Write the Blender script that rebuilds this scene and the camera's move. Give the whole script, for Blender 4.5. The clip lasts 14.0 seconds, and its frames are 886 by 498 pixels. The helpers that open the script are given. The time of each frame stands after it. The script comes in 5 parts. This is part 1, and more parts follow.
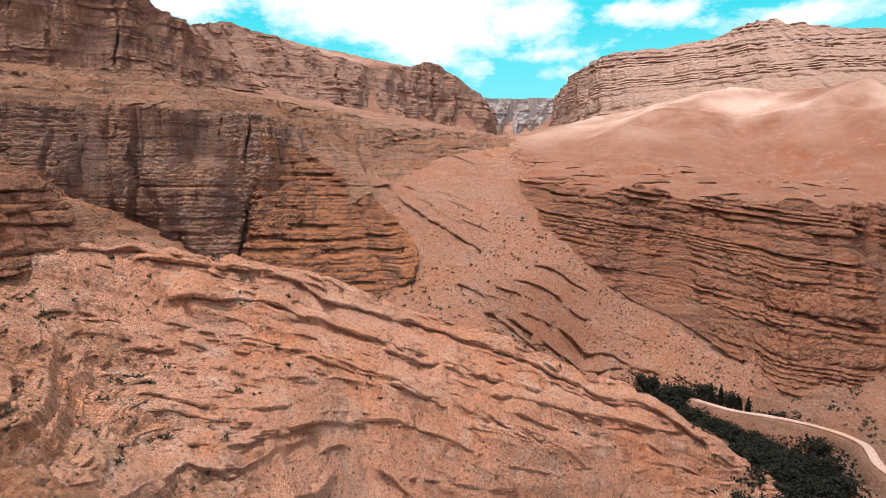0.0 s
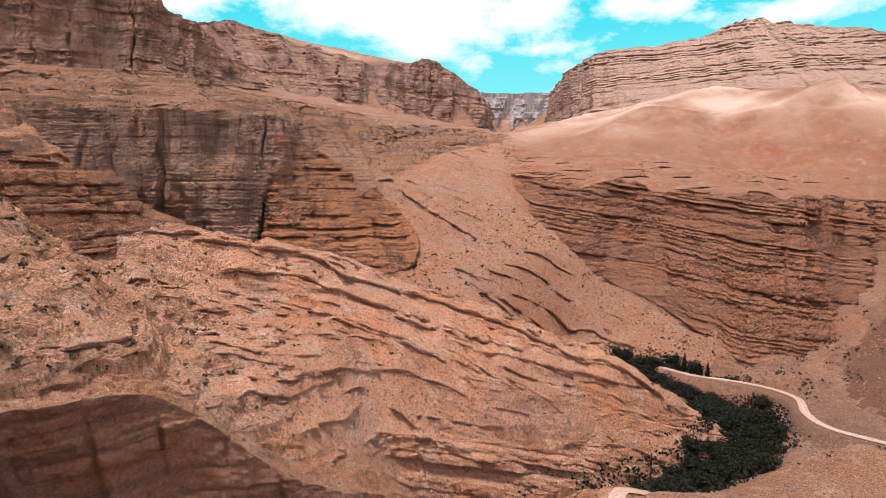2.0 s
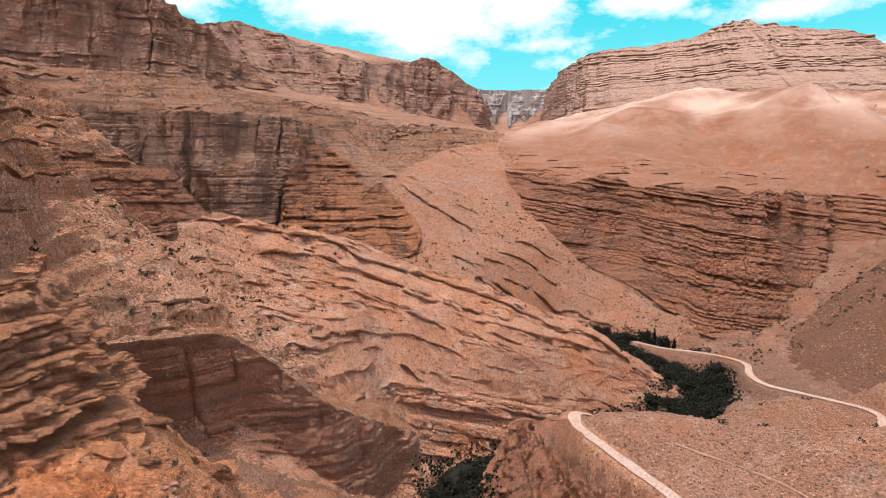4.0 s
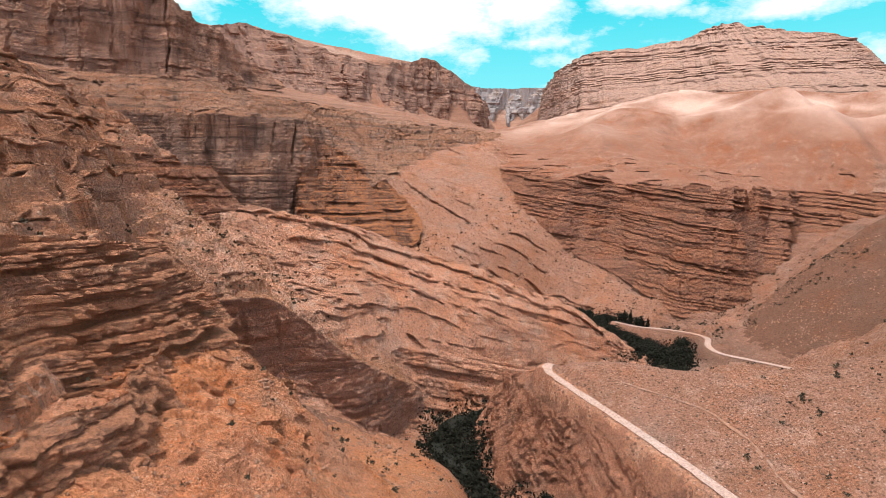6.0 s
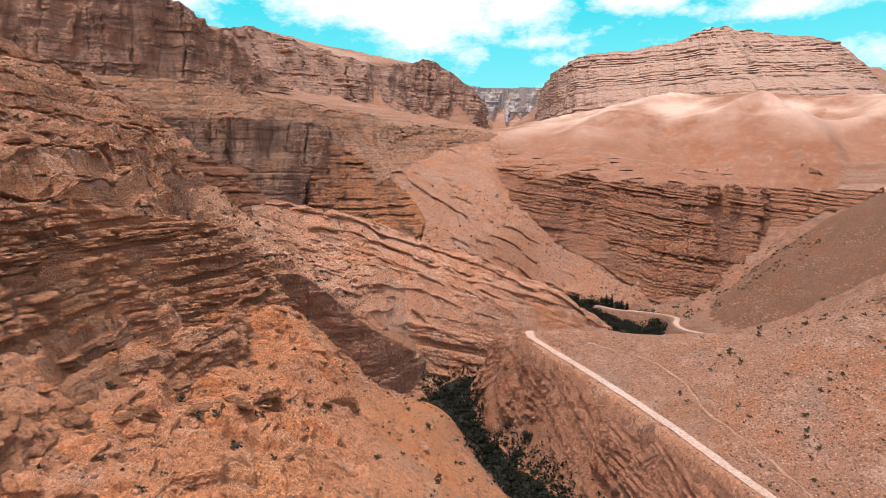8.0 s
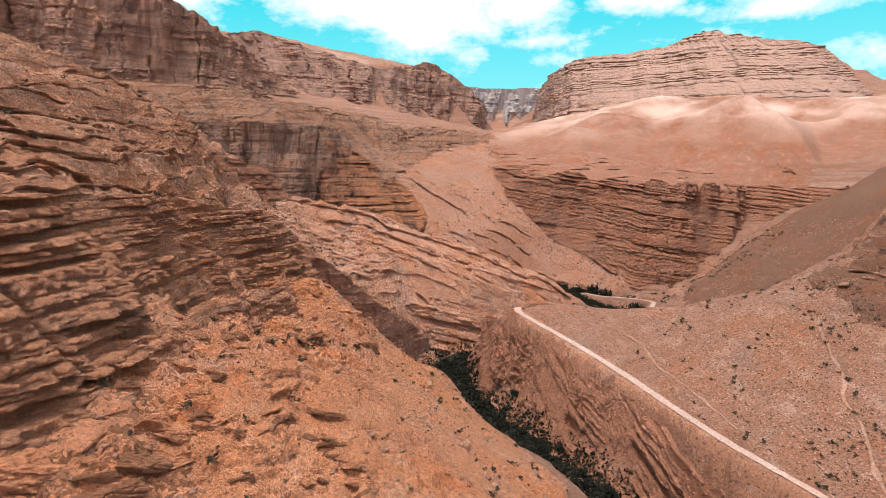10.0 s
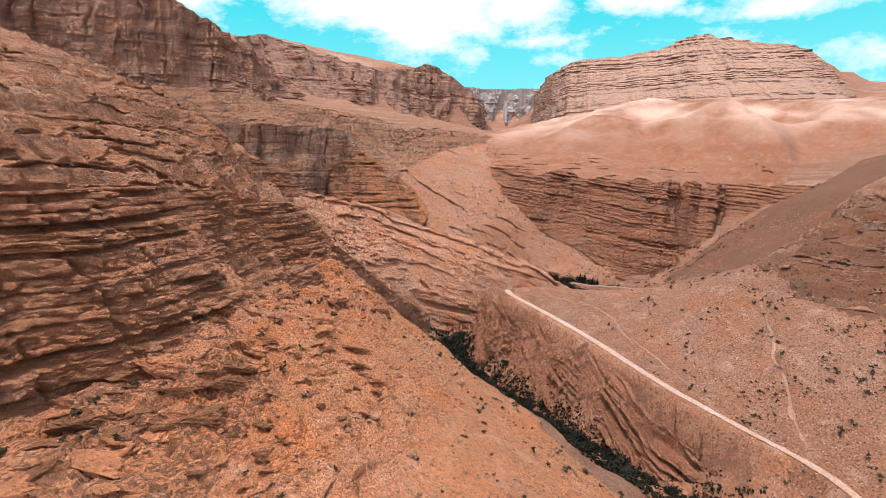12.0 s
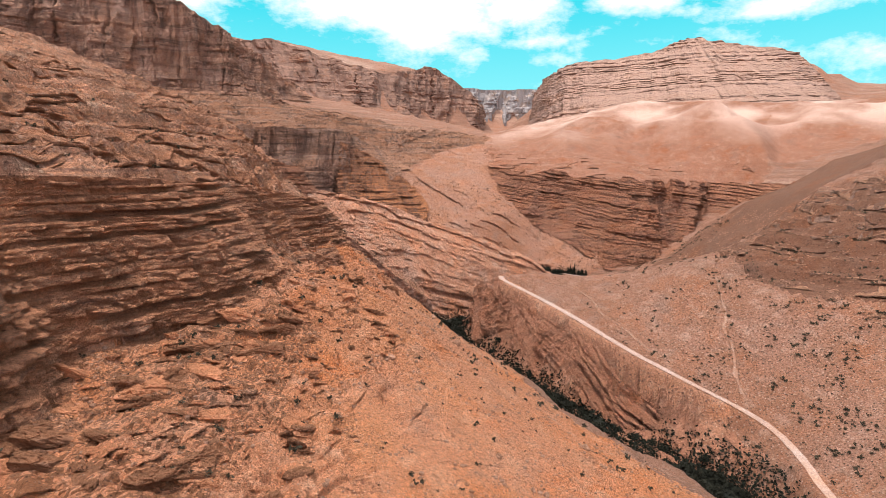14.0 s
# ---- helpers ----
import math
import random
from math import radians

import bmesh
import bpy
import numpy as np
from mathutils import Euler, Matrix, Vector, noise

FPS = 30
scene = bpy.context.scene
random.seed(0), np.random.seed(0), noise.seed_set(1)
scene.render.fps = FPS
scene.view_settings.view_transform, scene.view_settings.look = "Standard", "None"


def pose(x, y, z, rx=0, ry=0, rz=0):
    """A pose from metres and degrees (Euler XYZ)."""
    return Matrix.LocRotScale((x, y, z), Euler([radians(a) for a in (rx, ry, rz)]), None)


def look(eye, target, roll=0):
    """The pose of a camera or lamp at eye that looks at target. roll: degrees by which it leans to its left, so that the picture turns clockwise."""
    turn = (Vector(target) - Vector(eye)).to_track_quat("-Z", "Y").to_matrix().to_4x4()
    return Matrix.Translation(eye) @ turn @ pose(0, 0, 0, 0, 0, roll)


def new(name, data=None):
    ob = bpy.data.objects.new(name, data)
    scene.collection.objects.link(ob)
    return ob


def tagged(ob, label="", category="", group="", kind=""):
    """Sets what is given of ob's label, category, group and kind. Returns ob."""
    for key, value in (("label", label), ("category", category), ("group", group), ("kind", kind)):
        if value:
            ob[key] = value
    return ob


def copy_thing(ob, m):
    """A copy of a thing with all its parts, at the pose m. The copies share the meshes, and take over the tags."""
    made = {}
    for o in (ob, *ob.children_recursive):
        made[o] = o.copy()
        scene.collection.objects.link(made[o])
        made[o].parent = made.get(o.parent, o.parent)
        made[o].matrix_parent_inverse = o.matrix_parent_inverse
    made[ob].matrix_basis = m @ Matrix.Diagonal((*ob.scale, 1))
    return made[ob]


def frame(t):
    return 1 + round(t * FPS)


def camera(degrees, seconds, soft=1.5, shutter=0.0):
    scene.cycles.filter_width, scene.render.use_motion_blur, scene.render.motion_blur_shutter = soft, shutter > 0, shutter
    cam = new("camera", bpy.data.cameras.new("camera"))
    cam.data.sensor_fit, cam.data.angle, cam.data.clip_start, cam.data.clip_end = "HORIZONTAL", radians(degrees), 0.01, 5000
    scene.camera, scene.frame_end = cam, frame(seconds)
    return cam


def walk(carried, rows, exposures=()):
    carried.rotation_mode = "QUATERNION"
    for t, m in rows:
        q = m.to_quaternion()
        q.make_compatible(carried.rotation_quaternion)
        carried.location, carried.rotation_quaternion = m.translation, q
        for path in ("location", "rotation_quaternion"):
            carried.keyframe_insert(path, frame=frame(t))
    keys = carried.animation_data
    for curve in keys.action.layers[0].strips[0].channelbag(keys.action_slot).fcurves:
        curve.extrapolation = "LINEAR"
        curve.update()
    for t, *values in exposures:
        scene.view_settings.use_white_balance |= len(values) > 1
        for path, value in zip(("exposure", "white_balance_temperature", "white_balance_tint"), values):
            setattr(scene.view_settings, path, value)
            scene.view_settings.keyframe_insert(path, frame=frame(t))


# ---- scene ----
cam = camera(77.0, 14.0, soft=0.85)
METRES, EYE, TILT, LEAN, TURN = 220.0, 100.0, -6.0, 0.0, 0.0
ROWS = [
    (0.0, 0.0, 0.0, 0.0, 0.0, 0.0, -0.0),
    (0.5, -0.0003, -0.0281, -0.0033, -0.06, -0.16, 0.01),
    (1.0, -0.0009, -0.0598, -0.0063, -0.12, -0.35, 0.05),
    (1.5, -0.0015, -0.093, -0.0097, -0.19, -0.51, 0.04),
    (2.0, -0.0022, -0.128, -0.0129, -0.23, -0.65, 0.06),
    (2.5, -0.003, -0.1641, -0.0165, -0.29, -0.78, 0.08),
    (3.0, -0.0036, -0.1995, -0.0199, -0.33, -0.9, 0.07),
    (5.5, -0.007, -0.3767, -0.0377, -0.48, -1.35, 0.01),
    (6.0, -0.0071, -0.4142, -0.041, -0.48, -1.43, -0.01),
    (6.5, -0.0076, -0.451, -0.0445, -0.48, -1.49, -0.04),
    (7.0, -0.0082, -0.4888, -0.0478, -0.48, -1.56, -0.05),
    (7.5, -0.0085, -0.5259, -0.0517, -0.49, -1.6, -0.06),
    (8.0, -0.009, -0.5626, -0.0558, -0.5, -1.63, -0.05),
    (10.5, -0.0104, -0.7465, -0.0759, -0.44, -1.71, 0.03),
    (11.0, -0.0103, -0.782, -0.08, -0.42, -1.73, 0.03),
    (11.5, -0.0101, -0.8172, -0.084, -0.42, -1.75, 0.02),
    (12.0, -0.0099, -0.8523, -0.088, -0.39, -1.77, 0.01),
    (12.5, -0.0095, -0.8878, -0.092, -0.38, -1.78, 0.03),
    (13.0, -0.0096, -0.9241, -0.096, -0.37, -1.8, 0.04),
    (13.5, -0.0101, -0.959, -0.0999, -0.37, -1.81, 0.06),
    (14.0, -0.0107, -0.9945, -0.1038, -0.37, -1.82, 0.09),
]
walk(cam, [(t, pose(0, 0, EYE, TILT, LEAN, TURN) @ pose(METRES * x, METRES * y, METRES * z, 90 + pitch, roll, yaw)) for t, x, y, z, yaw, pitch, roll in ROWS])

# ---- light ----
SUN_UP, SUN_FROM = 73.0, 232.0  # degrees above the horizon, compass bearing that the light comes from
scene.view_settings.exposure = 0.43
world = bpy.data.worlds.new("sky_light")
scene.world = world
world.use_nodes = True
wt = world.node_tree
sky = wt.nodes.new("ShaderNodeTexSky")
sky.sky_type, sky.sun_disc = "NISHITA", False
sky.sun_elevation, sky.sun_rotation = radians(SUN_UP), radians(SUN_FROM)
sky.dust_density, sky.ozone_density, sky.air_density = 3.0, 0.6, 1.0
cloudy = wt.nodes.new("ShaderNodeMix")  # thin broken cloud over half of the sky
cloudy.data_type = "RGBA"
cloudy.inputs[0].default_value = 0.5
cloudy.inputs[7].default_value = (9.0, 8.6, 8.2, 1)
wt.links.new(sky.outputs[0], cloudy.inputs[6])
wt.links.new(cloudy.outputs[2], wt.nodes["Background"].inputs[0])
wt.nodes["Background"].inputs[1].default_value = 0.165
sun = new("sun", bpy.data.lights.new("sun", "SUN"))
sun.data.energy, sun.data.angle, sun.data.color = 3.0, radians(12), (1.0, 0.93, 0.84)
bearing = radians(SUN_FROM)
toward = Vector((math.sin(bearing) * math.cos(radians(SUN_UP)), math.cos(bearing) * math.cos(radians(SUN_UP)), math.sin(radians(SUN_UP))))
sun.matrix_world = look(toward * 900, (0, 0, 0))


# ---- noise ----
def lattice(ix, iy, seed):
    n = (ix * 374761393 + iy * 668265263 + seed * 1442695041) & 0x7FFFFFFF
    n = ((n ^ (n >> 13)) * 1274126177) & 0x7FFFFFFF
    n = ((n ^ (n >> 15)) * 2246822519) & 0x7FFFFFFF
    return ((n ^ (n >> 16)) & 0xFFFF) / 65535.0


def grain(x, y, seed=0):
    """Gradient noise, about -1 to 1."""
    x, y = np.broadcast_arrays(np.asarray(x, float), np.asarray(y, float))
    ix, iy = np.floor(x).astype(np.int64), np.floor(y).astype(np.int64)
    fx, fy = x - ix, y - iy
    u, v = fx * fx * fx * (fx * (fx * 6 - 15) + 10), fy * fy * fy * (fy * (fy * 6 - 15) + 10)

    def corner(dx, dy):
        a = lattice(ix + dx, iy + dy, seed) * 2 * math.pi
        return np.cos(a) * (fx - dx) + np.sin(a) * (fy - dy)

    low = corner(0, 0) * (1 - u) + corner(1, 0) * u
    high = corner(0, 1) * (1 - u) + corner(1, 1) * u
    return 1.5 * (low * (1 - v) + high * v)


def fbm(x, y, octaves=4, seed=0, gain=0.5):
    total, weight = 0.0, 1.0
    for o in range(octaves):
        total = total + weight * grain(x * 2.03**o + 7.1 * o, y * 2.03**o - 3.3 * o, seed + o)
        weight *= gain
    return total


def facets(x, y, seed=0):
    """Broken rock: each place takes the level and tilt of its cell; also the nearness to a crack."""
    ix, iy = np.floor(x).astype(np.int64), np.floor(y).astype(np.int64)
    first, second, level = np.full(x.shape, 9.0), np.full(x.shape, 9.0), np.zeros(x.shape)
    for dx in (-1, 0, 1):
        for dy in (-1, 0, 1):
            jx, jy = ix + dx, iy + dy
            px, py = jx + lattice(jx, jy, seed), jy + lattice(jx, jy, seed + 1)
            far = np.hypot(px - x, py - y)
            nearer = far < first
            second = np.where(nearer, first, np.minimum(second, far))
            tilt = lattice(jx, jy, seed + 2) - 0.5 + 1.1 * ((lattice(jx, jy, seed + 3) - 0.5) * (x - px) + (lattice(jx, jy, seed + 4) - 0.5) * (y - py))
            level = np.where(nearer, tilt, level)
            first = np.where(nearer, far, first)
    return level, second - first


def step01(x, a, b):
    t = np.clip((x - a) / (b - a), 0, 1)
    return t * t * (3 - 2 * t)


# ---- the plan: ridge lines, valley lines, cliff feet and rims ----
RIVER = [(60, 235, 22), (80, 215, 20), (97, 190, 19), (106, 168, 18), (98, 142, 17), (80, 124, 16), (48, 109, 16), (16, 99, 15), (1, 87, 15), (5, 68, 15),
         (18, 33, 14), (34.5, 1, 13), (50.5, -26, 12), (66, -50.5, 11), (80.5, -69, 10), (87, -92, 9), (84, -125, 8), (80, -300, 5)]
ROAD = [(96, -170, 16), (96, -120, 16), (97, -88, 18), (100, -72, 20.5), (99, -58, 23), (92, -49.5, 26), (78, -38.5, 31.5), (66, -24, 36), (54, 8, 40),
        (42, 32, 43.5), (32, 50, 46), (28.5, 57, 47), (30, 63, 47.2), (36, 68, 44), (48, 73, 38), (70, 80, 30), (100, 86, 28.5), (128, 93, 29), (133, 102, 30), (124, 114, 29.5),
        (113, 126, 29), (113, 138, 28.5), (121, 152, 28), (119, 166, 26.5), (111, 178, 25), (100, 186, 24), (92, 196, 24)]
CREST_SLAB = [(-83, 109, 91), (-58, 128, 87), (-32, 148, 78), (4, 150, 65), (43, 148, 51), (64, 148, 42), (80, 147, 32), (90, 146, 21)]
RIM_ALCOVE = [(-78, 42, 78), (-65, 49, 74), (-57, 54.5, 72), (-50, 61, 70.5), (-42, 66, 62), (-34, 70, 52), (-27, 75, 45), (-20, 86, 38), (-15, 96, 31)]
FOOT_ALCOVE = [(-71, 41, 58), (-63.5, 47.5, 52), (-55.5, 53, 48), (-48.5, 59.5, 45), (-41, 64.2, 41), (-33, 68.4, 33), (-26, 73.4, 26), (-18.5, 85, 18)]
LINES = [
    CREST_SLAB, RIM_ALCOVE, FOOT_ALCOVE,
    [(-64, 28, 56), (-50, 34, 46), (-35, 41, 37), (-20, 53, 28), (-8, 70, 19)],
    [(-74, 98, 79), (-52, 110, 72), (-21, 121, 63), (-4, 121, 54), (19, 118, 47), (50, 131, 38), (76, 141, 28)],
    [(-57, 92, 67), (-33, 93, 57), (-16, 101, 45), (8, 112, 38), (40, 124, 31), (64, 132, 26)],
    [(-9, 100, 18), (11, 106, 17), (44, 118, 17), (63, 126, 17), (84, 138, 18), (96, 152, 19)],
    # behind the slab: gully and scree
    [(-75, 175, 58), (-45, 205, 50), (-15, 200, 46), (20, 185, 38), (55, 178, 28), (85, 187, 22)],
    [(-15, 227, 56), (-27, 262, 73), (-26, 285, 89), (-28, 320, 104), (-5, 360, 119)],
    [(15, 235, 57), (15, 266, 72), (25, 300, 89), (35, 345, 110), (45, 392, 130)],
    [(87, 204, 31), (75, 225, 43), (60, 260, 64)],
    # foot of the banded cliff and fan
    [(120, 195, 27), (140, 180, 28), (165, 190, 36), (185, 208, 42), (205, 224, 50), (228, 246, 62)],
    # hill beyond the stream
    [(135, 150, 30), (160, 165, 42), (190, 180, 60), (225, 195, 78), (262, 212, 88), (320, 250, 108)],
    [(130, 112, 31), (150, 100, 44), (180, 90, 65), (231, 122, 92), (297, 160, 110), (400, 200, 140), (700, 300, 190)],
    # road hill
    [(20, 73, 36), (29, 64, 48), (45, 57, 51.5), (69, 48, 51), (90, 42, 54), (112, 28, 61), (125, 30, 66), (161, 60, 74), (231, 122, 92)],
    [(30, 92, 24), (52, 92, 26), (75, 100, 27), (100, 112, 28)],
    [(76, 9, 44), (90, 0, 45), (107, -2, 50), (112, 19, 61)],
    [(82, -22, 33), (97, -42, 28)],
    [(105, -14, 46), (130, -17, 49), (150, 10, 66), (190, 5, 76), (260, 20, 105)],
    [(104, -52, 25), (120, -40, 36), (150, -35, 46), (200, -40, 62)],
    [(104, -90, 20), (133, -60, 34), (170, -62, 50), (300, -100, 90)],
    [(106, -150, 19), (150, -140, 40), (300, -200, 90)],
    [(77, -44.5, 18.5), (87, -58, 16.5), (93.5, -85, 14), (93, -130, 13)],
    # talus below the spur
    [(-46, 12, 76), (-39, -4, 73), (-28, -20, 66), (-17, -32, 58), (-5, -4, 44), (0, 45, 28)],
    [(3, 20, 29.5), (12, -8, 31), (22, -33, 33.5), (29.5, -56, 33.5), (36, -76, 33), (47, -95, 32), (53, -108, 31.5), (62, -140, 29), (62, -190, 26), (60, -300, 22)],
    [(-34, -70, 71), (-18, -55, 60), (-8, -80, 57), (0, -110, 52), (5, -150, 46), (5, -250, 40)],
    [(-45, -110, 67), (-42, -140, 62), (-45, -200, 58), (-45, -300, 55)],
    # left mountainside above the spur wall
    [(-73, -28, 104), (-77, 30, 105), (-88, 75, 104), (-98, 112, 106), (-112, 128, 118), (-140, 140, 134), (-180, 150, 152)],
    [(-105, 62, 125), (-143, 85, 142), (-171, 85, 154), (-212, 62, 172), (-330, 20, 220)],
    [(-150, -40, 140), (-250, -60, 190), (-420, -80, 260)],
    [(-120, -150, 130), (-200, -170, 170), (-420, -220, 250)],
    [(-96, 150, 84), (-112, 165, 88), (-118, 190, 78), (-150, 215, 90), (-190, 235, 116), (-240, 245, 146), (-330, 230, 185)],
    [(-95, 215, 62), (-120, 235, 74), (-160, 250, 96)],
    # slope above the bench, plateaus
    [(-230, 380, 180), (-180, 380, 172), (-140, 400, 165), (-90, 450, 160), (-40, 500, 158), (20, 620, 168)],
    [(45, 392, 130), (60, 480, 144), (80, 640, 157), (110, 900, 176), (130, 1100, 186), (150, 1500, 200)],
    [(-300, 515, 298), (-330, 640, 310), (-420, 760, 335), (-600, 700, 360)],
    [(-330, 870, 352), (-230, 1000, 350), (-240, 1300, 402), (-110, 1250, 372), (-40, 1100, 330)],
    [(-700, 350, 330), (-900, 0, 330), (-900, -400, 300)],
    # pale hills
    [(45, 392, 130), (85, 440, 136), (122, 470, 144), (172, 478, 165), (225, 482, 178), (278, 484, 189), (335, 490, 182), (400, 470, 176)],
    [(95, 600, 156), (180, 620, 168), (280, 600, 180)],
    [(278, 484, 189), (292, 440, 186), (300, 400, 174), (305, 360, 152)],
    [(350, 455, 160), (348, 400, 138), (340, 352, 122)],
    [(222, 440, 152), (212, 400, 134), (205, 370, 124)],
    [(130, 300, 107), (180, 330, 116), (223, 320, 108), (270, 300, 104)],
    [(120, 360, 122), (180, 390, 142), (395, 368, 148), (430, 382, 160), (520, 420, 178)],
    [(300, 285, 104), (360, 300, 118), (450, 300, 140), (700, 420, 190)],
    # plateau behind the summit
    [(300, 1000, 310), (420, 960, 330), (600, 900, 300), (865, 900, 272), (1100, 900, 300)],
]
CLIFFS = {
    "bench": ([(-250, 262, 128), (-183, 262, 96), (-155, 262, 86), (-129, 260, 78), (-106, 256, 70), (-82, 262, 68), (-60, 274, 90), (-42, 292, 101), (-31, 314, 104)],
              [(-250, 270, 146), (-183, 270, 141), (-155, 270, 139), (-129, 268, 138), (-102, 268, 139), (-86, 284, 137), (-74, 302, 132), (-56, 322, 122), (-34, 332, 107)]),
    "upper": ([(-480, 380, 205), (-320, 415, 196), (-246, 431, 194), (-222, 460, 194), (-200, 520, 197), (-178, 580, 202)],
              [(-480, 395, 345), (-320, 430, 302), (-252, 446, 264), (-240, 480, 254), (-224, 530, 240), (-196, 592, 212)]),
    "bluff": ([(-400, 740, 290), (-335, 768, 264), (-268, 778, 242), (-222, 790, 232), (-160, 812, 222), (-80, 862, 213), (-48, 945, 212), (-12, 975, 208), (40, 990, 203), (88, 1012, 190), (104, 1090, 188)],
              [(-410, 790, 322), (-372, 800, 322), (-316, 818, 341), (-252, 832, 323), (-190, 850, 304), (-94, 892, 288), (-54, 975, 312), (-22, 996, 324), (45, 1010, 290), (82, 1030, 257), (96, 1100, 255)]),
    "banded": ([(44, 332, 103), (56, 296, 82), (70, 274, 69), (83, 255, 55), (102, 243, 47), (115, 216, 39), (131, 196, 31), (152, 194, 30), (178, 212, 40), (206, 240, 52), (232, 262, 68), (252, 250, 66), (268, 225, 70)],
               [(46, 340, 107), (70, 306, 104), (86, 286, 101), (100, 281, 100), (120, 276, 98), (138, 258, 97), (152, 242, 96), (168, 232, 94), (194, 250, 92), (224, 270, 90), (246, 288, 90), (271, 274, 89), (292, 244, 91)]),
    "mesa": ([(206, 1120, 190), (203, 1000, 186), (198, 860, 182), (196, 730, 178), (241, 688, 192), (270, 690, 203), (310, 645, 203), (355, 600, 194), (405, 560, 188), (465, 540, 186), (529, 545, 190), (585, 610, 200)],
             [(222, 1120, 284), (218, 1040, 288), (216, 900, 290), (236, 850, 297), (285, 838, 304), (330, 834, 307), (380, 822, 313), (420, 808, 330), (446, 800, 337), (480, 785, 325), (522, 750, 312), (570, 695, 290)]),
    "gap": ([(-60, 1700, 225), (80, 1760, 220), (200, 1790, 218), (330, 1760, 218), (480, 1700, 225)],
            [(-60, 1720, 392), (80, 1780, 393), (200, 1812, 389), (330, 1780, 389), (480, 1720, 380)]),
    "spur": ([(-48, 17, 75), (-44, 8, 72), (-46, -8, 74), (-50, -30, 77), (-51, -58, 79), (-49, -80, 77), (-56, -108, 70), (-68, -140, 64), (-78, -190, 62)],
             [(-60, 20, 90), (-54, 10, 88), (-55, -8, 91), (-58, -30, 95), (-60, -55, 97), (-60, -82, 98), (-68, -110, 99.5), (-78, -140, 100), (-88, -190, 101)]),
    "terrace": ([(-41, -2, 70), (-37.5, -14, 68.5), (-37, -26, 67.5), (-38.5, -42, 67), (-39, -58, 68), (-42, -74, 69), (-49, -90, 70)],
                [(-45, 0, 75), (-42, -13, 75.2), (-42, -26, 75.2), (-43.5, -42, 75.5), (-44.5, -58, 76), (-48, -74, 76.5), (-53, -88, 77)]),
    "ledge": ([(-29, -12, 62), (-26.5, -26, 59), (-27, -40, 58.5), (-28, -56, 59.5), (-33, -72, 61.5)],
              [(-32, -12, 66.5), (-30.5, -26, 64.5), (-31, -40, 64.2), (-32.5, -56, 65), (-37.5, -71, 67.5)]),
    "knob": ([(-104, 88, 95), (-88, 92, 89), (-80, 104, 89), (-78, 118, 90), (-88, 132, 92)],
             [(-110, 98, 111), (-97, 100, 108), (-88, 108, 104), (-86, 118, 103), (-96, 132, 105)]),
    "foot": ([(-12, 97, 15), (12, 103, 14), (45, 115, 14), (64, 123, 14), (86, 135, 15), (98, 150, 17)],
             [(-16, 101, 37), (9, 110, 33), (42, 122, 27), (62, 130, 23), (83, 140, 22), (93, 152, 21)]),
    "apron": ([(-92, 250, 60), (-74, 242, 57), (-52, 238, 55), (-32, 238, 56), (-19, 247, 63), (-15, 265, 74), (-18, 290, 91)],
              [(-90, 279, 128), (-80, 284, 124), (-66, 290, 117), (-52, 290, 108), (-38, 284, 96), (-27, 280, 87), (-22, 288, 90)]),
    "nose": ([(24, 101, 16), (10, 90, 15), (10, 68, 14), (24.5, 32, 13), (40.5, 0, 13), (56, -26.5, 12), (71, -46, 12)],
             [(33, 88, 31), (19.5, 77, 40.5), (19.5, 60, 43.5), (31.5, 34, 42), (44.5, 6, 38.8), (57.5, -19, 34), (71, -39, 24)]),
    "alcove": ([(-74, 38, 60), (-62, 45, 52), (-54, 50, 49), (-46, 58, 45), (-38, 62, 40), (-29, 66, 32), (-19, 71, 25), (-10, 82, 17), (-6, 92, 15)],
               [(-72, 30, 71), (-61, 39, 70.5), (-53, 45, 70), (-46, 53.5, 69), (-38, 60.5, 60), (-30.5, 66.5, 50), (-21, 73, 42), (-13, 84, 34), (-9, 94, 28)]),
}


def smooth_line(points, spacing):
    """A line resampled evenly through rounded corners."""
    p = np.array(points, float)
    for _ in range(2):
        q = np.empty((2 * len(p) - 2, p.shape[1]))
        q[0::2], q[1::2] = 0.78 * p[:-1] + 0.22 * p[1:], 0.22 * p[:-1] + 0.78 * p[1:]
        p = np.vstack([p[:1], q, p[-1:]])
    far = np.r_[0, np.cumsum(np.linalg.norm(np.diff(p[:, :2], axis=0), axis=1))]
    s = np.linspace(0, far[-1], max(2, int(far[-1] / spacing) + 1))
    return np.stack([np.interp(s, far, p[:, n]) for n in range(p.shape[1])], 1), s


def inward(base, top, over=False):
    """Level unit vectors from a cliff's face into the rock, to the left of the line's way turned by its lean."""
    way = np.gradient((base + top)[:, :2], axis=0)
    way /= np.linalg.norm(way, axis=1, keepdims=True) + 1e-9
    into = np.stack([-way[:, 1], way[:, 0]], 1)
    lean = (top - base)[:, :2]
    return into * np.where(((into * lean).sum() < 0) != over, -1, 1)


